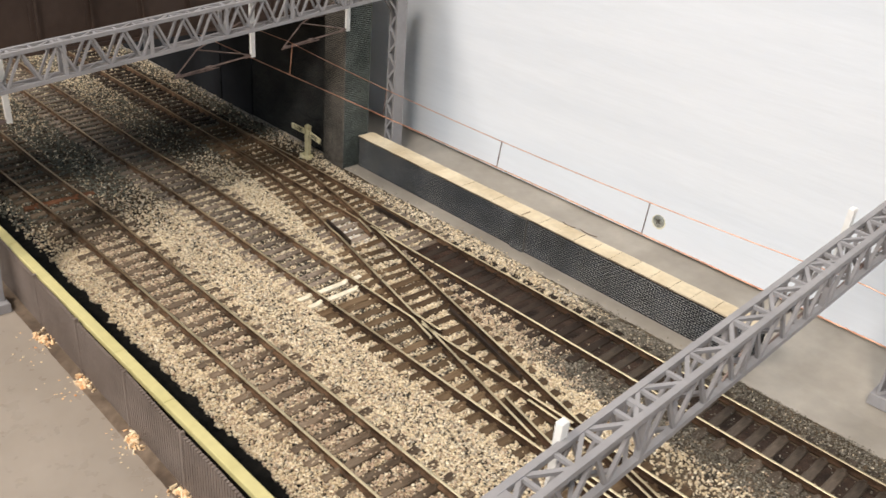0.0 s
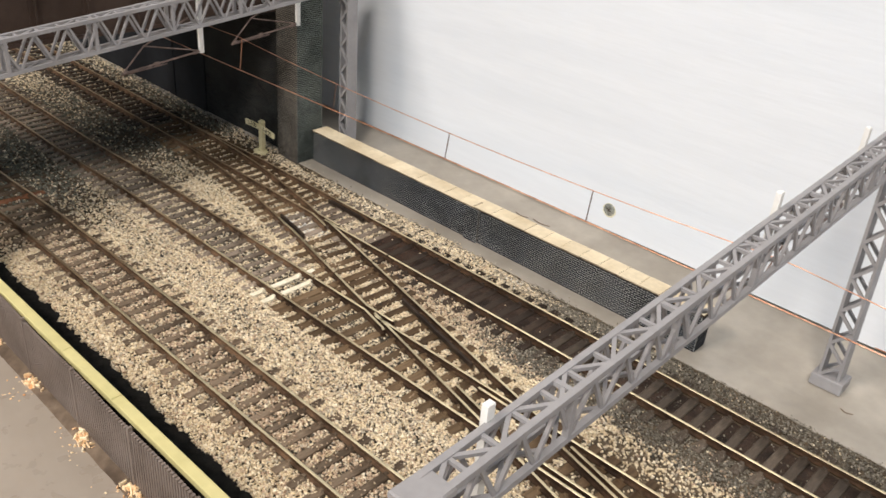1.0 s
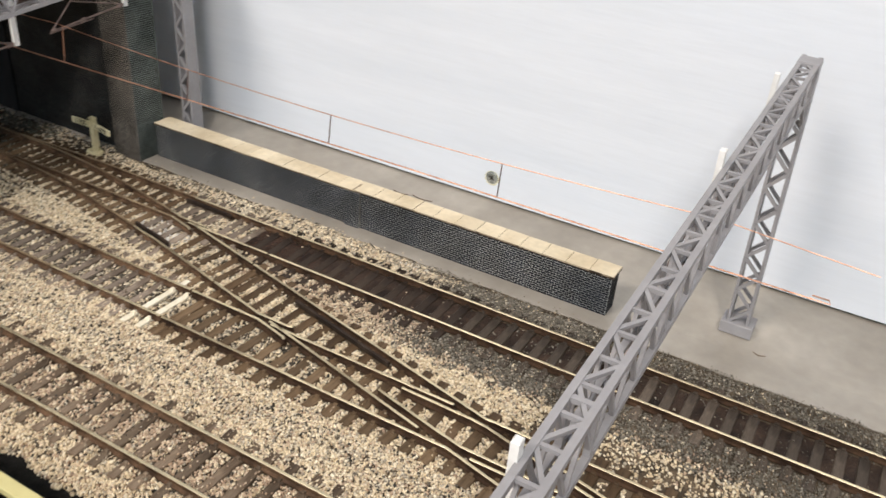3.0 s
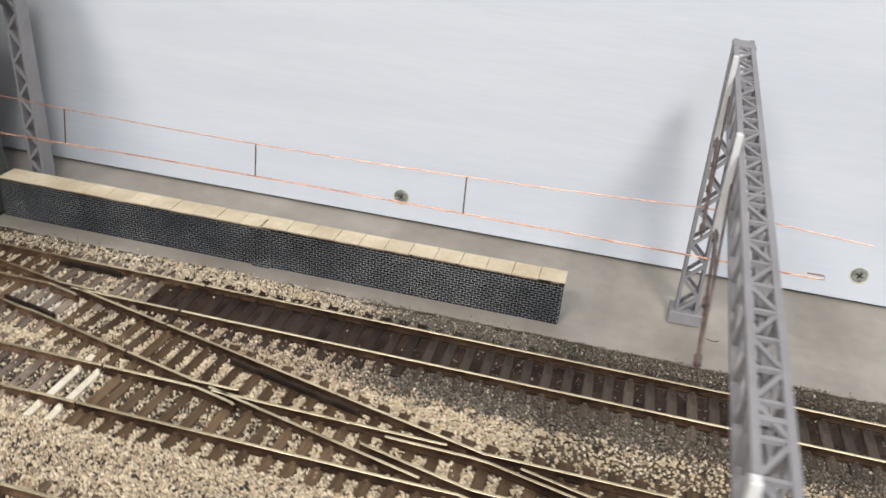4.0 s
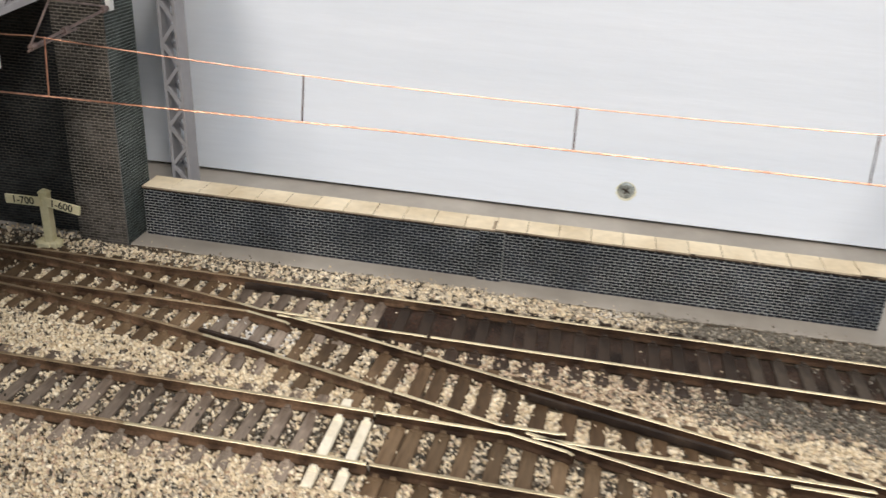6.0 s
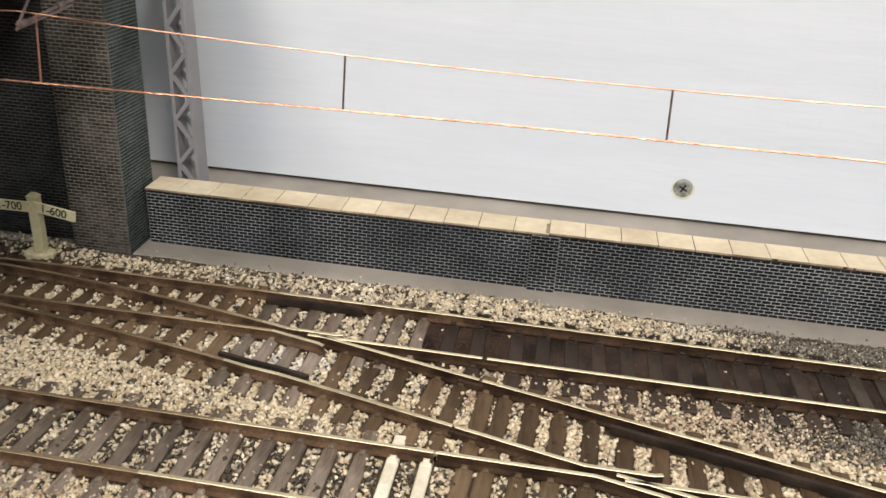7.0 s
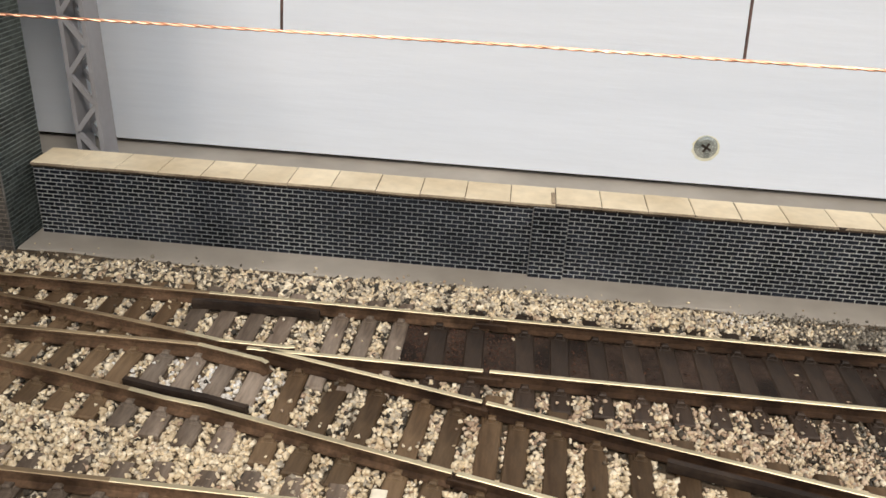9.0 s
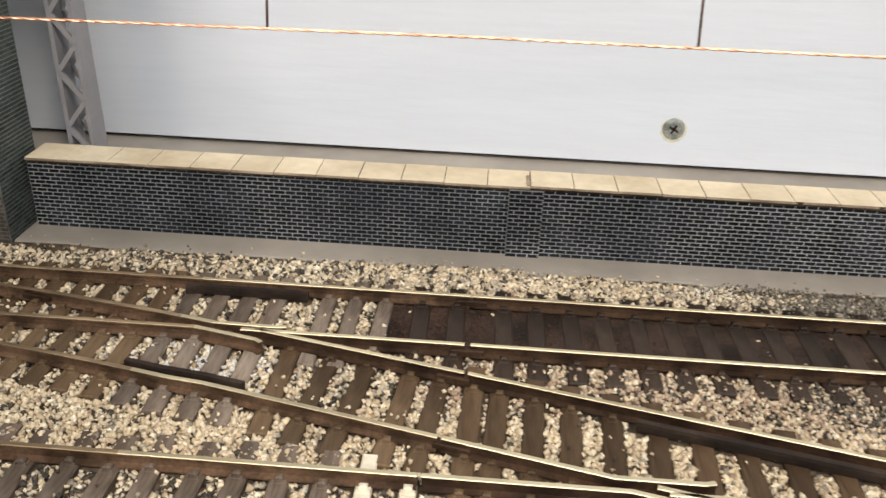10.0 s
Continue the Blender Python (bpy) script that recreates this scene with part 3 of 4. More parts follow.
WALL_X, WALL_Z, FOOT = 20.80, 1.445, -0.045
brick_wall = root("brick_wall", (WALL_X / 2, 0.25, FOOT), "low dark blue brick wall with cream coping slabs", "brick wall")
s = Shape()
s.box(0.0, WALL_X, 0.012, 0.76, FOOT, WALL_Z)
part("mortar_bed", s, MORTAR, brick_wall, "pale mortar between the bricks")
PIER = (10.03, 10.72)


def singled(x, z):
    """Bricks that are pieces of their own."""
    return 4.70 < x < 9.10


s = Shape()
courses(s, 0.0, PIER[0], FOOT, WALL_Z, (0, 0.012, 0), skip=singled)
courses(s, PIER[1], WALL_X, FOOT, WALL_Z, (0, 0.012, 0))
courses(s, 0.0, 0.75, FOOT, WALL_Z, (WALL_X, 0.012, 0), math.pi / 2)
part("brick_courses", s, BRICK_REST, brick_wall)["kind"] = "stuff"
s = Shape()
# the pier's pale sides imitate a vertical reflection by colour
s.box(PIER[0], PIER[1], -0.087, 0.012, FOOT, WALL_Z, slot=1)
s.box(PIER[0] + 0.01, PIER[1] - 0.01, -0.090, -0.087, FOOT, WALL_Z)
part("pier_mortar", s, (MORTAR, CARD_CORNER), brick_wall)
s = Shape()
courses(s, PIER[0], PIER[1], FOOT, WALL_Z, (0, -0.090, 0))
part("pier", s, BRICK_REST, brick_wall, "shallow brick pier")["kind"] = "stuff"
rnd = random.Random(9)
for base, end, z, back in ((0.0, 10.44, 1.462, 0.84), (10.44, WALL_X + 0.07, 1.492, 0.80)):
    wide = (end - base) / 12
    for i in range(12):
        s = Shape()
        x0, x1 = base + wide * i, base + wide * (i + 1)
        dz, dy = rnd.uniform(-0.006, 0.006), rnd.uniform(-0.010, 0.010)
        cut = rnd.uniform(0.010, 0.016)
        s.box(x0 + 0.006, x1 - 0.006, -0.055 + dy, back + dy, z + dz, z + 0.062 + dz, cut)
        # the four upright sides are a darker brown than the top
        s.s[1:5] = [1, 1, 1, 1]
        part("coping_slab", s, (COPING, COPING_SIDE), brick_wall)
    # ragged near-black edge strip below the slabs
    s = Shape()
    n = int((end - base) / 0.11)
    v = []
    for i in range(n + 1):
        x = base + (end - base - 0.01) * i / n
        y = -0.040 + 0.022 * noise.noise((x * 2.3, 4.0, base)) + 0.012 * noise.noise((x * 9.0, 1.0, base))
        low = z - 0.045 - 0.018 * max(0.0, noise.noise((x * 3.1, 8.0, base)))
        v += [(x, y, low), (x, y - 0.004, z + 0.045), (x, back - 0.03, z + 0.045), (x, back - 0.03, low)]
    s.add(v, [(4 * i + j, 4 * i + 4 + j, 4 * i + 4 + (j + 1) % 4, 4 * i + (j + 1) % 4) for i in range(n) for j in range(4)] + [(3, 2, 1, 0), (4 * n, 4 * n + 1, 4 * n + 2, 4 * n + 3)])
    part("coping_core", s, COPING_EDGE, brick_wall, "dark card edge under the coping")
s = Shape()
s.box(10.36, 10.437, -0.045, 0.50, 1.52, 1.556, 0.01)
part("coping_chip", s, COPING_SIDE, brick_wall, "brown card chip at the coping step")

# ---- bridge with brick pier ----
bridge = root("road_bridge", (-3, -6, -0.1), "brown plate girder road bridge on a sooty brick pier", "bridge")
s = Shape()
s.box(-1.65, -0.13, -0.86, 0.62, -0.2, 13)
part("pier_core", s, PIER_MORTAR, bridge)
# green-grey side, brightened in colour for the stronger light on it
s = Shape()
s.box(-0.129, -0.12, -0.855, 0.62, -0.2, 13)
part("pier_side", s, GREEN_MORTAR, bridge, "green-grey side card of the pier")
# pale bar along the corner, an edge highlight given as colour
s = Shape()
s.bar((-0.125, -0.866, -0.2), (-0.125, -0.866, 13), 0.026, 0.022, up=(0, 1, 0))
part("pier_corner", s, CARD_CORNER, bridge, "pale card corner with the edge highlight in its colour")
s = Shape()
courses(s, -1.65, -0.12, -0.17, 11.0, (0, -0.86, 0))
part("pier_bricks", s, PIER_BRICK, bridge, "brown-grey brick courses of the pier")["kind"] = "stuff"
s = Shape()
courses(s, -0.86, 0.62, -0.17, 11.0, (-0.12, 0, 0), math.pi / 2)
part("side_bricks", s, GREEN_BRICK, bridge, "green-grey brick courses of the pier")["kind"] = "stuff"
s = Shape()
s.box(-31, -1.65, -0.42, 0.62, -0.2, 13)
part("abutment_core", s, SOOT_MORTAR, bridge)
s = Shape()
courses(s, -8.5, -1.65, -0.17, 8.2, (0, -0.42, 0))
part("abutment_bricks", s, SOOT_BRICK, bridge, "sooty brick courses of the abutment")["kind"] = "stuff"
s = Shape()
s.box(-31, -8.5, -0.50, -0.425, -0.2, 8.2)
s.box(-11.9, -11.5, -0.56, -0.50, -0.2, 8.2)
part("abutment_panel", s, UNDER, bridge, "black card lining of the abutment")
s = Shape()
s.box(-12.0, -1.95, -24, 0.62, 7.9, 8.4)
part("deck", s, UNDER, bridge, "black underside of the deck")
s = Shape()
s.box(-1.92, -1.78, -24, -0.87, 6.9, 11.5)
s.box(-1.98, -1.66, -24, -0.87, 6.9, 7.05)
part("girder", s, GIRDER, bridge, "brown plate girder")
for i in range(12):
    s = Shape()
    y = -1.5 - 2.0 * i
    s.box(-1.78, -1.64, y - 0.05, y + 0.05, 7.05, 11.5)
    s.box(-1.78, -1.75, y - 0.22, y + 0.22, 7.05, 11.5)
    part("stiffener", s, GIRDER, bridge)

# ---- gantries ----
def lattice(a, b, c, d, pitch, w):
    """Zigzag bars between the chord a-b and the chord c-d, each a shape of its own."""
    a, b, c, d = (Vector(p) for p in (a, b, c, d))
    n = max(2, round((b - a).length / pitch))
    for i in range(n):
        p, q = (a.lerp(b, i / n), c.lerp(d, (i + 1) / n)) if i % 2 == 0 else (c.lerp(d, i / n), a.lerp(b, (i + 1) / n))
        s = Shape()
        s.bar(p, q, w, w * 0.9, up=(p - q).cross(b - a))
        yield s


def gantry(feet, tops, depth, half, pitch, label):
    """A lattice portal; feet and tops: the places of the rear and the front mast's foot and of the beam's upper side there."""
    ob = root("catenary_gantry", feet[0], label, "gantry", "gantries")
    wide = 0.57
    rear, front = Vector(tops[0]), Vector(tops[1])

    def at(k, side, up):
        """A place on the beam: k from rear to front, side -1 or 1, up 0 or 1."""
        return rear.lerp(front, k) + Vector((side * (wide / 2 - 0.06), 0, -0.06 - (1 - up) * (depth - 0.12)))

    for side in (-1, 1):
        for up in (0, 1):
            s = Shape()
            s.bar(at(-0.02, side, up), at(1.02, side, up), 0.125, 0.125)
            part("chord", s, GANTRY, ob)
    for name, a, b in (("side_bar", (-1, 0), (-1, 1)), ("side_bar", (1, 0), (1, 1)), ("top_bar", (-1, 1), (1, 1)), ("bottom_bar", (-1, 0), (1, 0))):
        for s in lattice(at(0, *a), at(1, *a), at(0, *b), at(1, *b), pitch if name == "side_bar" else (front - rear).length / round((front - rear).length / 0.72), 0.078):
            part(name, s, GANTRY, ob)
    rungs = round((front - rear).length / 0.72)
    for i in range(1, rungs):
        s = Shape()
        s.bar(at(i / rungs, -1, 1), at(i / rungs, 1, 1), 0.075, 0.07)
        part("rung", s, GANTRY, ob)
    posts = 6
    for i in range(posts + 1):
        s = Shape()
        for side in (-1, 1):
            s.bar(at(i / posts, side, 0), at(i / posts, side, 1), 0.12, 0.12, up=(0, 1, 0))
        s.bar(at(i / posts, -1, 1), at(i / posts, 1, 1), 0.11, 0.09)
        part("frame_post", s, GANTRY, ob)
    for k in (0, 1):
        foot, head = Vector(feet[k]), Vector(tops[k])
        x, y, z = foot
        s = Shape()
        s.box(x - 0.52, x + 0.52, y - 0.42, y + 0.42, z - 0.05, z + 0.36, 0.03)
        part("base_block", s, GANTRY, ob)

        def up(side, fore, h, foot=foot, head=head):
            t = (h - foot.z) / (head.z - foot.z)
            c = foot.lerp(head, t)
            return Vector((c.x + side * (half - 0.05 * t), c.y + fore * (0.34 - 0.04 * t), h))

        for side in (-1, 1):
            s = Shape()
            s.bar(up(side, 0, z + 0.3), up(side, 0, head.z - 0.02), 0.09, 0.60, up=(0, 1, 0))
            part("mast_plate", s, GANTRY, ob)
        for fore in (-0.8, 0.8):
            for s in lattice(up(-1, fore, z + 0.35), up(-1, fore, head.z - 0.9), up(1, fore, z + 0.35), up(1, fore, head.z - 0.9), 0.60, 0.10):
                part("mast_bar", s, GANTRY, ob)
        s = Shape()
        s.box(head.x - 0.31, head.x + 0.31, head.y - 0.38, head.y + 0.38, head.z - 0.13, head.z + 0.01, 0.03)
        part("cap", s, GANTRY, ob)
        fore = 1 if k else -1
        for side in (-0.8, 0.8):
            s = Shape()
            p = up(side, fore * 0.8, head.z - depth - 0.75)
            s.bar(p, p + Vector((0, fore * 0.7, 0.78)), 0.085, 0.085)
            part("knee_brace", s, GANTRY, ob)
    return ob


def arm_set(parent, x, y, bottom, top, tip, drop, lean, label):
    """A white dropper post on the gantry's left side with its registration arms."""
    s = Shape()
    s.box(x - 0.066, x + 0.066, y - 0.09, y + 0.09, bottom, top, 0.02)
    post = part("insulator_post", s, WHITE, parent, label)
    s = Shape()
    foot, peak, end = (x, y, bottom + 0.08), (x - lean * 0.7, y + 0.72 * tip, bottom + 0.62 - 0.6 * (drop - 0.3)), (x - lean, y + tip, bottom - drop)
    mid = Vector(foot).lerp(Vector(end), 0.45)
    for a, b, r in ((foot, end, 0.036), (foot, peak, 0.028), (peak, end, 0.028), (mid - Vector((0, 0, 0.1)), Vector(end) + Vector((0, 0.02 * tip, -0.06)), 0.028), (peak, (x, y + 0.15 * tip, top - 0.9), 0.028)):
        s.tube([a, b], r)
    for k in (0.05, 0.55, 0.93):
        p, q = Vector(foot).lerp(Vector(end), k), Vector(foot).lerp(Vector(end), k + 0.06)
        s.tube([p, q], 0.075)
    part("registration_arm", s, ARM, post, "brown wire registration arm")


left_gantry = gantry(((0.55, 1.70, 0.12), (2.52, -17.8, FRONT)), ((0.40, 1.70, 9.36), (1.85, -17.2, 8.12)), 1.24, 0.26, 0.60, "grey lattice catenary gantry beside the bridge pier")
right_gantry = gantry(((24.84, 1.74, 0.16), (24.45, -17.7, FRONT)), ((24.67, 1.50, 9.40), (24.38, -17.7, 7.93)), 1.07, 0.31, 0.47, "grey lattice catenary gantry on square base blocks")
for y, bottom in ((-1.05, 6.70), (-6.2, 6.38), (-15.95, 5.80)):
    arm_set(left_gantry, 0.20 + (-1.05 - y) * 0.085, y, bottom, bottom + 2.35, -3.4, 0.3, 0.0, "white insulator post")
for y, top in ((-1.35, 9.66), (-6.3, 9.22), (-16.0, 8.38)):
    arm_set(right_gantry, 24.30 - 0.012 * (2 - y), y, top - 2.25, top, -4.0, 0.95, 0.24, "white insulator post")

# ---- catenary over the back track ----
catenary = root("catenary_wire", (12, -4.15, 0.1), "twisted copper catenary over the back track", "overhead wire")


def sag(x):
    u = ((x - 12.3) / 11.9)
    return 6.58 + 0.02 * x if x < 0 else 6.24 + 0.33 * u * u if x < 24.2 else 6.57 - 0.07 * (x - 24.2)


def contact(x):
    return 5.36 - 0.008 * max(0.0, abs(x - 12.3) - 3.0)


s = Shape()
for phase in (0, math.pi):
    pts = []
    for i in range(1500):
        x = -20 + 47.1 * i / 1499
        a = 2 * math.pi * x / 0.43 + phase
        pts.append((x, -4.24 + 0.004 * (x - 12) + 0.0085 * math.cos(a), contact(x) + 0.0085 * math.sin(a)))
    s.tube(pts, 0.0155, 6)
s.tube([(27.1, -4.18, contact(27.1)), (27.2, -4.16, 5.26), (27.15, -4.16, 5.36), (26.75, -4.2, 5.38)], 0.02, 5)
part("contact_wire", s, COPPER, catenary, "twisted bright copper contact wire")
s = Shape()
s.tube([(x, -4.08, sag(x)) for x in [-20 + 0.5 * i for i in range(97)]], 0.0145, 6)
part("carrier_wire", s, COPPER, catenary)
for x in (0.35, 6.41, 12.29, 18.16):
    s = Shape()
    s.tube([(x, -4.08, sag(x)), (x + (0.0 if x < 7 else 0.02), -4.22, contact(x))], 0.020, 6)
    part("dropper", s, COPPER if x < 1 else DROPPER, catenary)

# ---- gradient post ----
post = root("gradient_post", (-2.28, -1.35, -0.05), "cream gradient post with two lettered arms", "sign post")
s = Shape()
s.box(-2.41, -2.15, -1.44, -1.24, -0.08, 1.50, 0.02)
s.box(-2.42, -2.14, -1.46, -1.22, 1.49, 1.60, 0.08)
part("post", s, SIGN, post)
s = Shape()
for i in range(9):
    a = i * 0.7
    s.box(-2.28 + 0.28 * math.cos(a) - 0.1, -2.28 + 0.28 * math.cos(a) + 0.1, -1.42 + 0.2 * math.sin(a) - 0.08, -1.42 + 0.2 * math.sin(a) + 0.08, -0.1, 0.06, 0.04)
part("glue_foot", s, SIGN, post)
for name, x, z, tilt, words in (("arm", -1.70, 1.20, 0.15, "1-600"), ("arm", -2.88, 1.24, -0.02, "1-700")):
    s = Shape()
    m = Matrix.Translation((x, -1.45, z)) @ Matrix.Rotation(tilt, 4, "Y")
    s.box(-0.55, 0.55, -0.035, 0.035, -0.135, 0.135, 0.015, m=m)
    arm = part(name, s, SIGN, post)
    text = bpy.data.curves.new("lettering", "FONT")
    text.body, text.size, text.extrude, text.align_x, text.align_y = words, 0.30 * U, 0.0000, "CENTER", "CENTER"
    text.offset = 0.00005
    text.materials.append(INK)
    letters = new("lettering", text)
    letters.parent = arm
    letters.matrix_basis = Matrix.Translation((Vector((x, -1.49, z)) - BASE[post.name]) * U) @ Matrix.Rotation(tilt, 4, "Y") @ Matrix.Rotation(math.pi / 2, 4, "X")


# ---- screws in the backboard ----
def screw(x, z):
    ob = root("screw", (x, 4.45, z), "cross head zinc screw in a yellowed filled hole", "screw", "screws")
    s = Shape()
    n = 20
    for r0, y0, r1, y1 in ((0.0, 4.405, 0.20, 4.41), (0.20, 4.41, 0.27, 4.43), (0.27, 4.43, 0.28, 4.46)):
        ring = [(x + r * math.cos(2 * math.pi * i / n), y, z + r * math.sin(2 * math.pi * i / n)) for r, y in ((r0, y0), (r1, y1)) for i in range(n)]
        s.add(ring, [(i, (i + 1) % n, n + (i + 1) % n, n + i) for i in range(n)])
    part("head", s, STEEL, ob)
    s = Shape()
    for a in (0.5, 0.5 + math.pi / 2):
        m = Matrix.Translation((x, 4.40, z)) @ Matrix.Rotation(a, 4, "Y")
        s.box(-0.13, 0.13, -0.006, 0.02, -0.026, 0.026, m=m)
    part("cross_slot", s, CHECK, ob, "dark cross slot")
    s = Shape()
    ring = [(x + r * math.cos(2 * math.pi * i / n) * (1 + 0.06 * math.sin(3 * i)), 4.447 - 0.004 * k, z - 0.03 + r * math.sin(2 * math.pi * i / n)) for k, r in enumerate((0.32, 0.2)) for i in range(n)]
    s.add(ring, [(i, (i + 1) % n, n + (i + 1) % n, n + i) for i in range(n)])
    part("filler_ring", s, STAIN, ob)
    return ob


screw(14.04, 1.46)
screw(30.45, 1.54)

# ---- scuffs on the card behind the wall ----
for x0, x1, y0 in ((10.3, 11.0, 3.05), (11.2, 12.1, 3.12), (25.6, 26.0, 0.9)):
    s = Shape()
    s.tube([(x0 + (x1 - x0) * k / 6, y0 - 0.10 * math.sin(math.pi * k / 6), -0.03 + 0.13 * max(0.0, y0 - 0.6) - 0.006) for k in range(7)], 0.022, 5)
    thing("scuff_mark", s, DIRT, ((x0 + x1) / 2, y0, 0.25), "short dark scuff mark on the grey card", "scuff", "scuff marks")

# ---- front fence and low wall ----
low_wall = root("low_wall", (6, -16.72, -0.5), "low wall with a pale yellow capping strip", "low wall")
s = Shape()
s.box(-29, 40, -16.80, -16.56, -0.55, 1.64)
part("wall_body", s, SCATTER, low_wall, "black painted wall body")
s = Shape()
for x0, x1 in ((-29, 2.0), (2.0, 9.8), (9.8, 12.6), (12.6, 24), (24, 40)):
    s.box(x0 + 0.006, x1 - 0.006, -16.84, -16.52, 1.63, 1.82, 0.02)
part("capping_strip", s, STRIP, low_wall, "pale yellow capping strip")
fence = root("corrugated_fence", (8, -17.0, FRONT), "brown-grey corrugated sheet fence glued to the slab", "fence")
for k in range(14):
    x0, x1 = -8.10 + 3.15 * k - 12.6, -4.95 + 3.15 * k - 12.6
    s = Shape()
    ribs = [(x0 + (x1 - x0) * (i + c) / 24, d) for i in range(24) for c, d in ((0.0, 0.0), (0.55, 0.0), (0.64, 0.07), (0.91, 0.07))] + [(x1, 0.0)]
    n = len(ribs) - 1
    v = []
    for j in range(2):
        for x, d in ribs:
            y = -16.97 - 0.012 * (x - 3) + (d if j == 0 else 0.10)
            v += [(x, y, FRONT), (x, y, 1.79 + 0.03 * math.sin(1.3 * x) - (0.03 if d else 0))]
    q = 2 * (n + 1)
    f = [(2 * i, 2 * i + 2, 2 * i + 3, 2 * i + 1) for i in range(n)] + [(q + 2 * i, q + 2 * i + 1, q + 2 * i + 3, q + 2 * i + 2) for i in range(n)]
    f += [(2 * i + 1, 2 * i + 3, q + 2 * i + 3, q + 2 * i + 1) for i in range(n)]
    s.add(v, f)
    part("fence_sheet", s, FENCE, fence)
    s = Shape()
    y = -16.93 - 0.012 * (x1 - 3)
    s.box(x1 - 0.04, x1 + 0.04, y - 0.06, y + 0.06, FRONT, 1.90, 0.02)
    part("fence_post", s, FENCE, fence)

s = Shape()
xs = [-28 + 0.25 * i for i in range(200)]
v = [p for x in xs for p in ((x, -16.86, FRONT + 0.10), (x, -17.02 - 0.012 * (x - 3), FRONT + 0.06), (x, -17.30 - 0.012 * (x - 3) + 0.035 * noise.noise((x * 1.7, 3.0, 0)), FRONT + 0.004))]
s.add(v, [(3 * a + b, 3 * a + 3 + b, 3 * a + 4 + b, 3 * a + 1 + b) for a in range(len(xs) - 1) for b in range(2)])
part("glue_line", s, DIRT, fence, "dirty brown glue line at the foot")

rnd = random.Random(21)
for x in (5.25, 8.20, 11.40, 14.0, 17.1):
    s = Shape()
    for i in range(60):
        r, a = abs(rnd.gauss(0, 0.25)), rnd.uniform(0, 6.28)
        cx, cy, w = x + r * math.cos(a) * 1.3, -17.22 + r * math.sin(a) * 0.55, rnd.uniform(0.03, 0.12)
        m = Matrix.Translation((cx, cy, FRONT + w * 0.3)) @ Euler((rnd.uniform(0, 3), rnd.uniform(0, 3), rnd.uniform(0, 3))).to_matrix().to_4x4()
        s.box(-w, w, -w * 0.7, w * 0.7, -w * 0.22, w * 0.22, w * 0.1, m=m)
    for i in range(16):
        cx, cy, w = x + rnd.gauss(0, 0.5), -17.4 - abs(rnd.gauss(0, 0.4)), rnd.uniform(0.008, 0.03)
        s.box(cx - w, cx + w, cy - w, cy + w, FRONT - 0.01, FRONT + w, w * 0.4)
    thing("glue_blob", s, GLUE, (x, -17.3, FRONT), "crumbly orange and cream glue blob at the fence foot", "glue", "glue blobs")

# ---- singled bricks of the low wall ----
full = brick_shape().mesh("brick", [BRICK])
row, z = 0, FOOT + COURSE / 2
while z + COURSE / 2 <= WALL_Z + 0.01:
    x = -(BRICK_X / 2 if row % 2 else 0)
    while x < WALL_X:
        if x >= 0 and singled(x + BRICK_X / 2, z):
            piece("brick", full, brick_wall, (x + BRICK_X / 2, 0.012, z))
        x += BRICK_X
    z += COURSE
    row += 1

# ---- ballast: loose stones between and beside the sleepers ----
rng = np.random.default_rng(5)
CELL, X0, Y0 = 0.04, -30.0, -16.0
grid = np.zeros((1650, 400))
gx, gy = np.meshgrid(X0 + CELL * (np.arange(1650) + 0.5), Y0 + CELL * (np.arange(400) + 0.5), indexing="ij")
grid[:] = 1.0
for x, y, hl, hw, turn, cover, ends in RECTS:
    i0, i1 = int((x - hl - X0) / CELL), int((x + hl - X0) / CELL) + 1
    if abs(turn) < 0.1:
        i0, i1 = int((x - 0.5 - X0) / CELL), int((x + 0.5 - X0) / CELL) + 1
    i0, i1 = max(0, i0), max(0, i1)
    a, b = gx[i0:i1] - x, gy[i0:i1] - y
    u, w = a * math.cos(turn) + b * math.sin(turn), -a * math.sin(turn) + b * math.cos(turn)
    inside = (np.abs(u) < hw + 0.03) & (np.abs(w) < hl + 0.03)
    grid[i0:i1][inside] = cover
    grid[i0:i1][inside & (np.abs(w) > 1.02) & (hl < 1.6)] = ends
for plan in LINES:
    p = np.array(plan)
    for (ax, ay), (bx, by) in zip(p[:-1], p[1:]):
        i0, i1 = max(0, int((min(ax, bx) - 0.3 - X0) / CELL)), int((max(ax, bx) + 0.3 - X0) / CELL) + 1
        dx, dy = bx - ax, by - ay
        t = np.clip(((gx[i0:i1] - ax) * dx + (gy[i0:i1] - ay) * dy) / (dx * dx + dy * dy + 1e-9), 0, 1)
        near = np.hypot(gx[i0:i1] - ax - t * dx, gy[i0:i1] - ay - t * dy) < 0.115
        grid[i0:i1][near] = 0.0


def scatter(n, x0, x1, y0, y1):
    return np.column_stack([rng.uniform(x0, x1, n), rng.uniform(y0, y1, n)])


spots = np.vstack([scatter(17000, 12.8, 34, -5.6, -0.5), scatter(72000, -1.5, 21, -9.9, -0.5), scatter(100000, -29, 35, -15.5, -0.5), scatter(56000, 0, 22, -15.5, -9.4), scatter(11000, -1.5, 21, -2.1, -0.5), scatter(52000, 12.8, 36, -5.9, -0.45), scatter(16000, 7.5, 26, -3.75, -2.25)])
mud = np.arange(len(spots)) >= len(spots) - 16000
fine = (np.arange(len(spots)) >= len(spots) - 68000) & ~mud
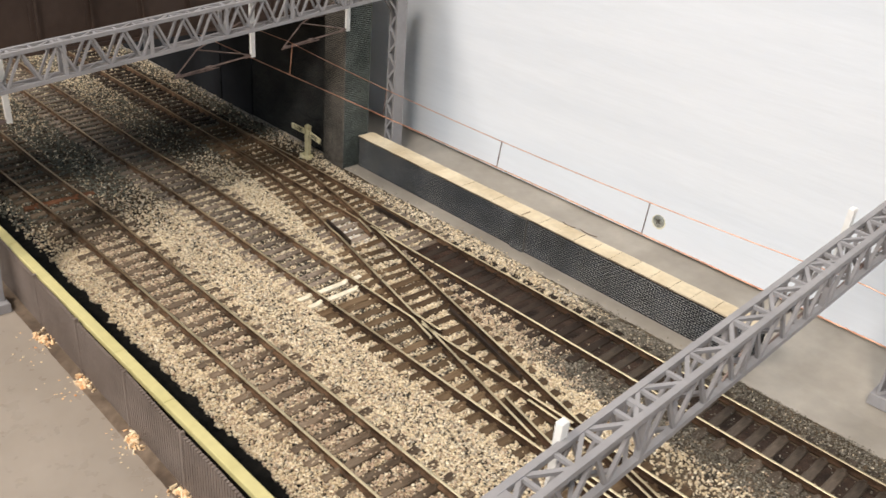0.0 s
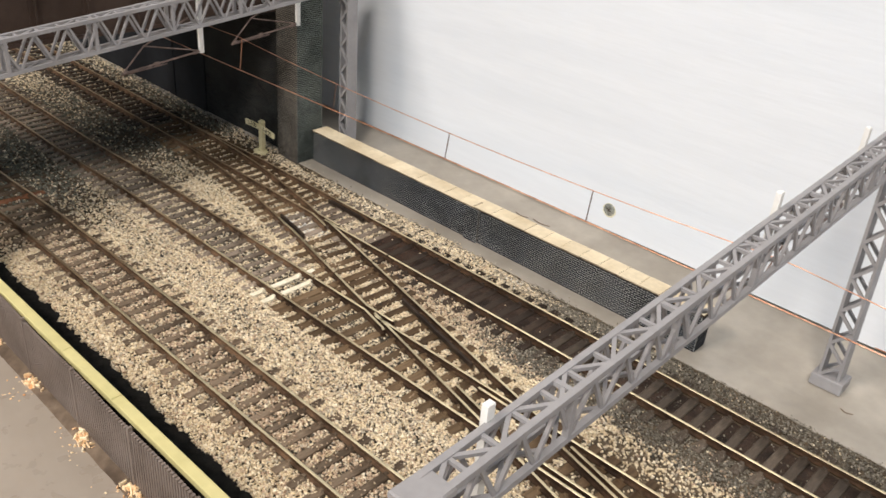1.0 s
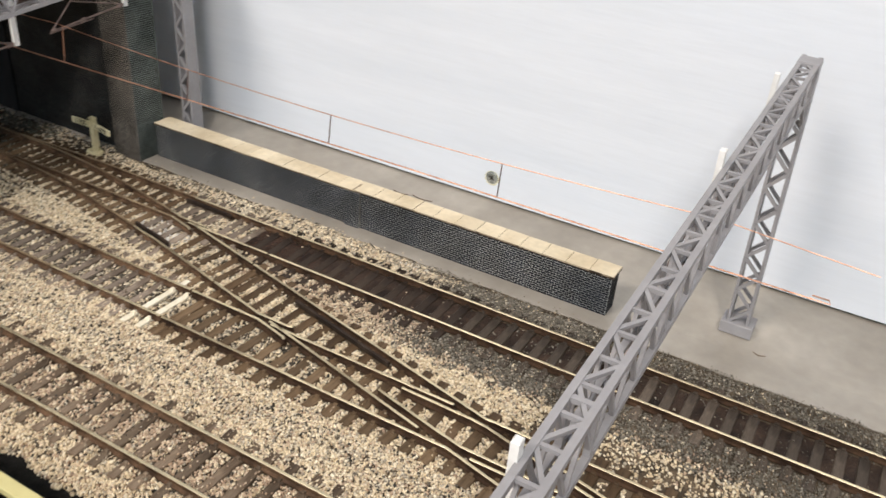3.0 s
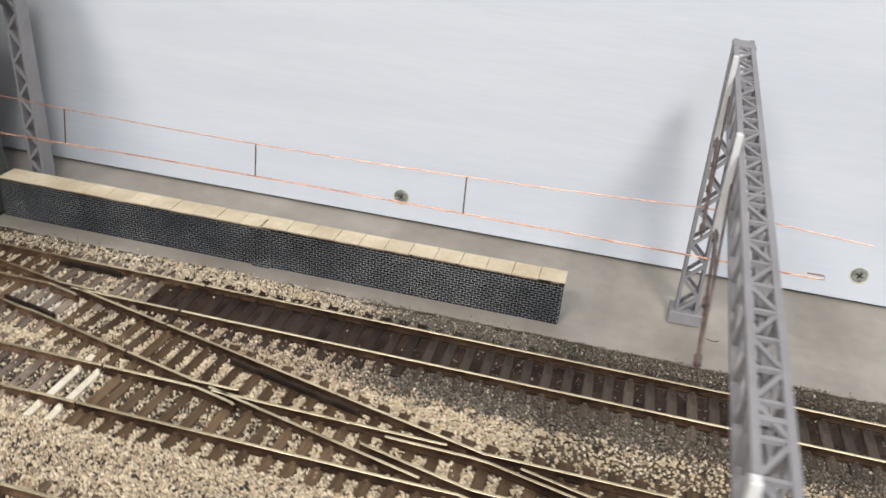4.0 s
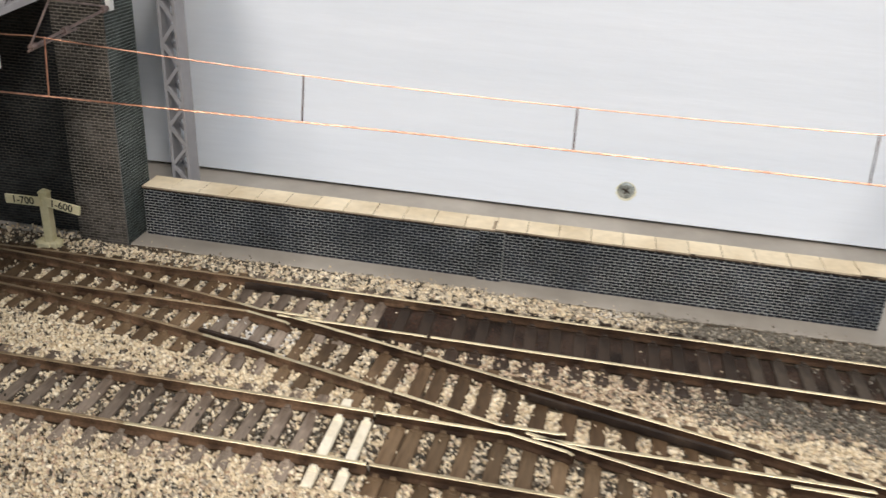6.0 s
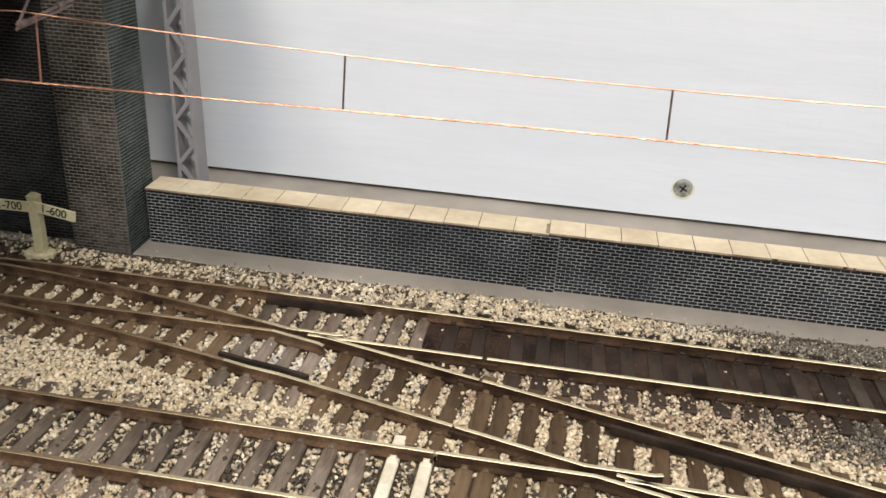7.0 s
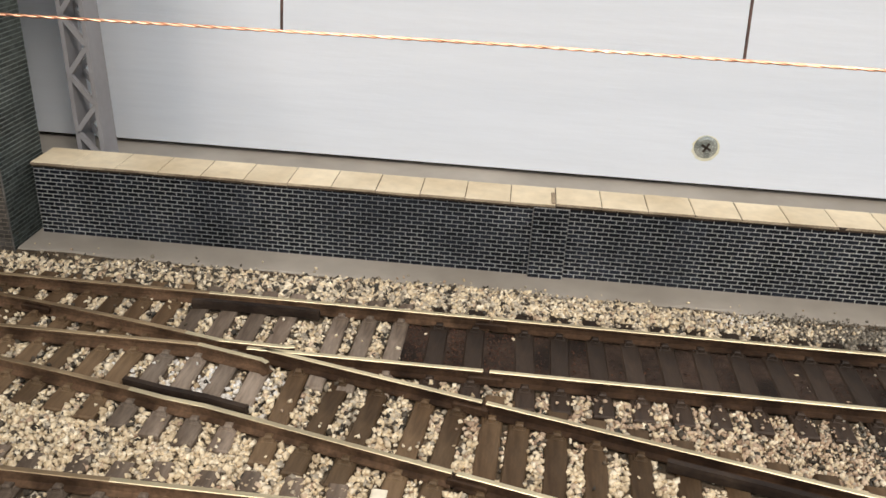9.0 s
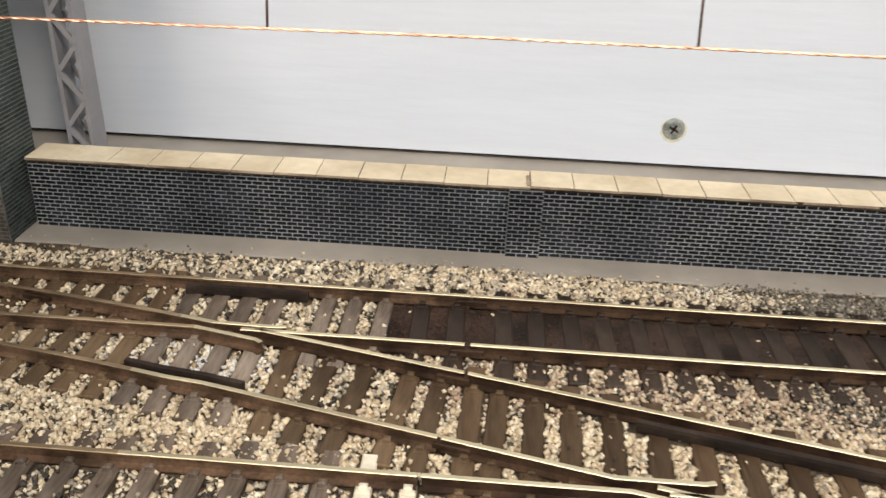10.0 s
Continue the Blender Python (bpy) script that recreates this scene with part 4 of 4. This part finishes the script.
wob = np.array([noise.noise((x * 0.8, y * 0.8, 2.0)) for x, y in spots])
wob2 = np.array([noise.noise((x * 2.6, y * 2.6, 5.0)) for x, y in spots])
x, y = spots.T
ii, jj = ((x - X0) / CELL).astype(int).clip(0, 1649), ((y - Y0) / CELL).astype(int).clip(0, 399)
keep = rng.uniform(0, 1, len(x)) < grid[ii, jj]
edge = np.interp(x, [-1.6, -1.5, 0.5, 2.5, 5.5, 8.0, 10.0, 12.0, 30.0], [-0.50, -0.95, -1.12, -0.98, -1.02, -0.84, -0.80, -0.98, -0.98])
keep &= (y < edge + np.where(fine, 0.18, 0.0) + 0.14 * wob + 0.12 * wob2) & (y > -14.95 + 0.16 * wob + 0.16 * wob2)
keep &= ~((x > 8.0) & (y > -3.75) & (y < -2.25) & (rng.uniform(0, 1, len(x)) > np.interp(x, [8, 13, 17, 24], [0.003, 0.003, 0.03, 0.05])) & ~mud)
keep &= ~(mud & ((x < 7.95) | (rng.uniform(0, 1, len(x)) < np.interp(x, [8, 9.5, 11.5, 26], [0.1, 0.35, 0.88, 0.95])) | (grid[ii, jj] < 0.5)))
on_sleeper = grid[ii, jj] < 0.5
bed = np.interp(y, [-15.2, -14.5, -13.9, -1.7, -0.9], [-0.36, -0.25, -0.13, -0.13, -0.04])
size = rng.uniform(0.032, 0.060, len(x)) * np.where(on_sleeper, 0.75, 1.0) * np.where((x > 13.5) & (y > -5.2), 0.72, 1.0) * np.where(mud, 0.40, 1.0) * np.where(fine, 0.52, 1.0)
z = np.where(on_sleeper, SOLE + 0.02, np.where(mud, -0.085, bed + rng.uniform(-0.02, 0.05, len(x))))

soft = lambda v, a, b: np.clip((v - a) / (b - a), 0, 1)  # noqa: E731
# stones by the bridge: staining, and the bridge's shade painted into their colour
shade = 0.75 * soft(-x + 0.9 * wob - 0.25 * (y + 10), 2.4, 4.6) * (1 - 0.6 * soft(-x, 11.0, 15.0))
grime = soft(x + 1.2 * wob, np.where(y > -2, 14.2, 14.6), np.where(y > -2, 15.8, 17.0)) * soft(y + 0.35 * wob2, -5.6, -4.9)
middle = np.exp(-((y + 10.3 + 0.3 * wob) / 0.8) ** 2) * 0.55 + np.exp(-((y - T3) / 0.9) ** 2) * 0.6
# an oval of still darker stones under the bridge
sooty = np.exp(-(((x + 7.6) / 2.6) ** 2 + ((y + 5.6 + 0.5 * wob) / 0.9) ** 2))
brown = soft(x + wob, 8.0, 9.5) * soft(y + 0.3 * wob2, -5.6, -5.1) * (y < -3.5)
pale = np.exp(-(((x - 5.2) / 0.9) ** 2 + ((y + 4.6) / 0.6) ** 2))
point = soft(y, -5.6, -4.6) * (1 - grime) * soft(x, 0, 3)
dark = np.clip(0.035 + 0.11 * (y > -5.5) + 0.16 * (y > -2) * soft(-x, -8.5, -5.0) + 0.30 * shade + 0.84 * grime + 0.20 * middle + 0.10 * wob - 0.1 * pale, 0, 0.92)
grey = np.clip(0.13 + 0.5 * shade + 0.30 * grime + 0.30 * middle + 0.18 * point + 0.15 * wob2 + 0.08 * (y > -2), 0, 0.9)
dirty = np.exp(-((y + 7.9) / 0.72) ** 4) * soft(x + wob, -3.0, 4.0) * (1 - soft(x + wob, 12.5, 15.5))
dark, grey = np.clip(dark + 0.40 * dirty, 0, 0.92), np.clip(grey + 0.3 * dirty, 0, 0.9)
draw = rng.uniform(0, 1, len(x))
loose = rng.uniform(0, 1, len(x)) < np.interp(y - edge, [0.0, 0.14, 0.3], [0.25, 0.03, 0.006]) * np.where(fine, 0.5, 1.0)
size = np.where(loose & (y > edge), size * rng.uniform(0.3, 0.85, len(x)), size)
keep |= loose & (y > edge) & (x > 0) & (x < 30)
z = np.where(loose & (y > edge), -0.02, z)
kinds = np.where(draw < dark, 2, np.where(draw < dark + grey * (1 - dark), 1, 0))
kinds = np.where((kinds != 2) & (rng.uniform(0, 1, len(x)) < 0.45 * brown + 0.05 + 0.10 * (y < -8.8) + 0.5 * np.exp(-((y - T3) / 0.85) ** 4)), 3, kinds)
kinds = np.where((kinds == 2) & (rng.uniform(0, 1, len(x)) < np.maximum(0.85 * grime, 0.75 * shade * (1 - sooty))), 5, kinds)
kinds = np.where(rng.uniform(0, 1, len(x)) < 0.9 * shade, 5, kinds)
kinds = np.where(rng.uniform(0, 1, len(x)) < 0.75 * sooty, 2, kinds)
kinds = np.where(rng.uniform(0, 1, len(x)) < 0.8 * pale + 0.25 * np.exp(-(((x - 13.9) / 0.5) ** 2 + ((y + 1.1) / 0.25) ** 2)), 6, kinds)
# fine grey grit between and beside the rails of the far end of the back track
grit = soft(x + 1.2 * wob, np.where(y > -2, 13.8, 14.4), np.where(y > -2, 15.8, 16.6)) * soft(y + 0.4 * wob2, -5.7, -5.0) * np.where((y > -3.75) & (y < -2.25), soft(x, 15.5, 20.0) * 0.5, 1.0)
keep &= ~fine | (rng.uniform(0, 1, len(x)) < grit)
keep &= ~((kinds == 2) & ~fine & (rng.uniform(0, 1, len(x)) < 0.7 * grit))
kinds = np.where(fine | ((kinds == 5) & (x > 10)), 7, kinds)
kinds = np.where(mud, 4, kinds)

# a stretch of the strip beside the wall has its stones one by one
single = keep & (kinds < 3) & (x > 5.0) & (x < 6.6) & (y > -1.95) & (y < -0.85)
single &= np.cumsum(single) <= 300
CORNERS = np.array([(a, b, c) for a in (-1, 1) for b in (-1, 1) for c in (-1, 1)], float)
SIDES = np.array([(0, 1, 3, 2), (4, 6, 7, 5), (0, 4, 5, 1), (2, 3, 7, 6), (0, 2, 6, 4), (1, 5, 7, 3)])
for kind, material, label in ((0, STONE_LIGHT, "cream granite chippings as ballast"), (1, STONE_GREY, "grey granite chippings as ballast"), (2, STONE_DARK, "dark sooty chippings as ballast"), (3, STONE_TAN, "tan and pinkish chippings as ballast"), (5, STONE_SHADED, "dusty green-grey chippings with the bridge's shade in their colour"), (7, SAND, "fine brownish grey grit beside the rails"), (6, STONE_PALE, "whitish dusty chippings as ballast"), (4, GRIT, "brown oily grit between sooty sleepers")):
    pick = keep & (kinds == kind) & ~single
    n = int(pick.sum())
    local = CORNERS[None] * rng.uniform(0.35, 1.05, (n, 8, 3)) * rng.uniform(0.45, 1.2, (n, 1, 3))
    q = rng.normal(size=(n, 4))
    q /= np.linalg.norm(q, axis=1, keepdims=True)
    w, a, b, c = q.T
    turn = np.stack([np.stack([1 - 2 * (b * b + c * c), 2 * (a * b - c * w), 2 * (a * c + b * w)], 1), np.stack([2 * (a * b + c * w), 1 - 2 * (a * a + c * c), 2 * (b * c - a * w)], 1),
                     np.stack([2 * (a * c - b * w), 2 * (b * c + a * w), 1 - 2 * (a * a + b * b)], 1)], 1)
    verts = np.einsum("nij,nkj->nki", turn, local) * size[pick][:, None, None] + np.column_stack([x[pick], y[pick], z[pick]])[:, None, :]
    faces = (SIDES[None] + 8 * np.arange(n)[:, None, None]).reshape(-1)
    data = bpy.data.meshes.new("ballast")
    data.vertices.add(8 * n)
    data.vertices.foreach_set("co", (verts * U).reshape(-1))
    data.loops.add(24 * n)
    data.loops.foreach_set("vertex_index", faces.astype(np.int32))
    data.polygons.add(6 * n)
    data.polygons.foreach_set("loop_start", np.arange(0, 24 * n, 4, dtype=np.int32))
    data.update(calc_edges=True)
    data.materials.append(material)
    bed_of_stones = tagged(new("ballast", data), label, "ballast", kind="stuff")
    BASE[bed_of_stones.name] = Vector((0, 0, 0))
    shapes = []
    for i in range(14):
        stone = bpy.data.meshes.new("stone")
        corners = CORNERS * rng.uniform(0.35, 1.05, (8, 3)) * rng.uniform(0.45, 1.2, (1, 3)) * rng.uniform(0.038, 0.066)
        stone.from_pydata([tuple(p * U) for p in corners], [], [tuple(int(c) for c in f) for f in SIDES])
        stone.materials.append(material)
        shapes.append(stone)
    for i in np.nonzero(single & (kinds == kind))[0]:
        ob = piece("stone", shapes[int(i) % 14], bed_of_stones, (float(x[i]), float(y[i]), float(z[i])))
        ob.rotation_euler = [float(a) for a in rng.uniform(0, 6.28, 3)]
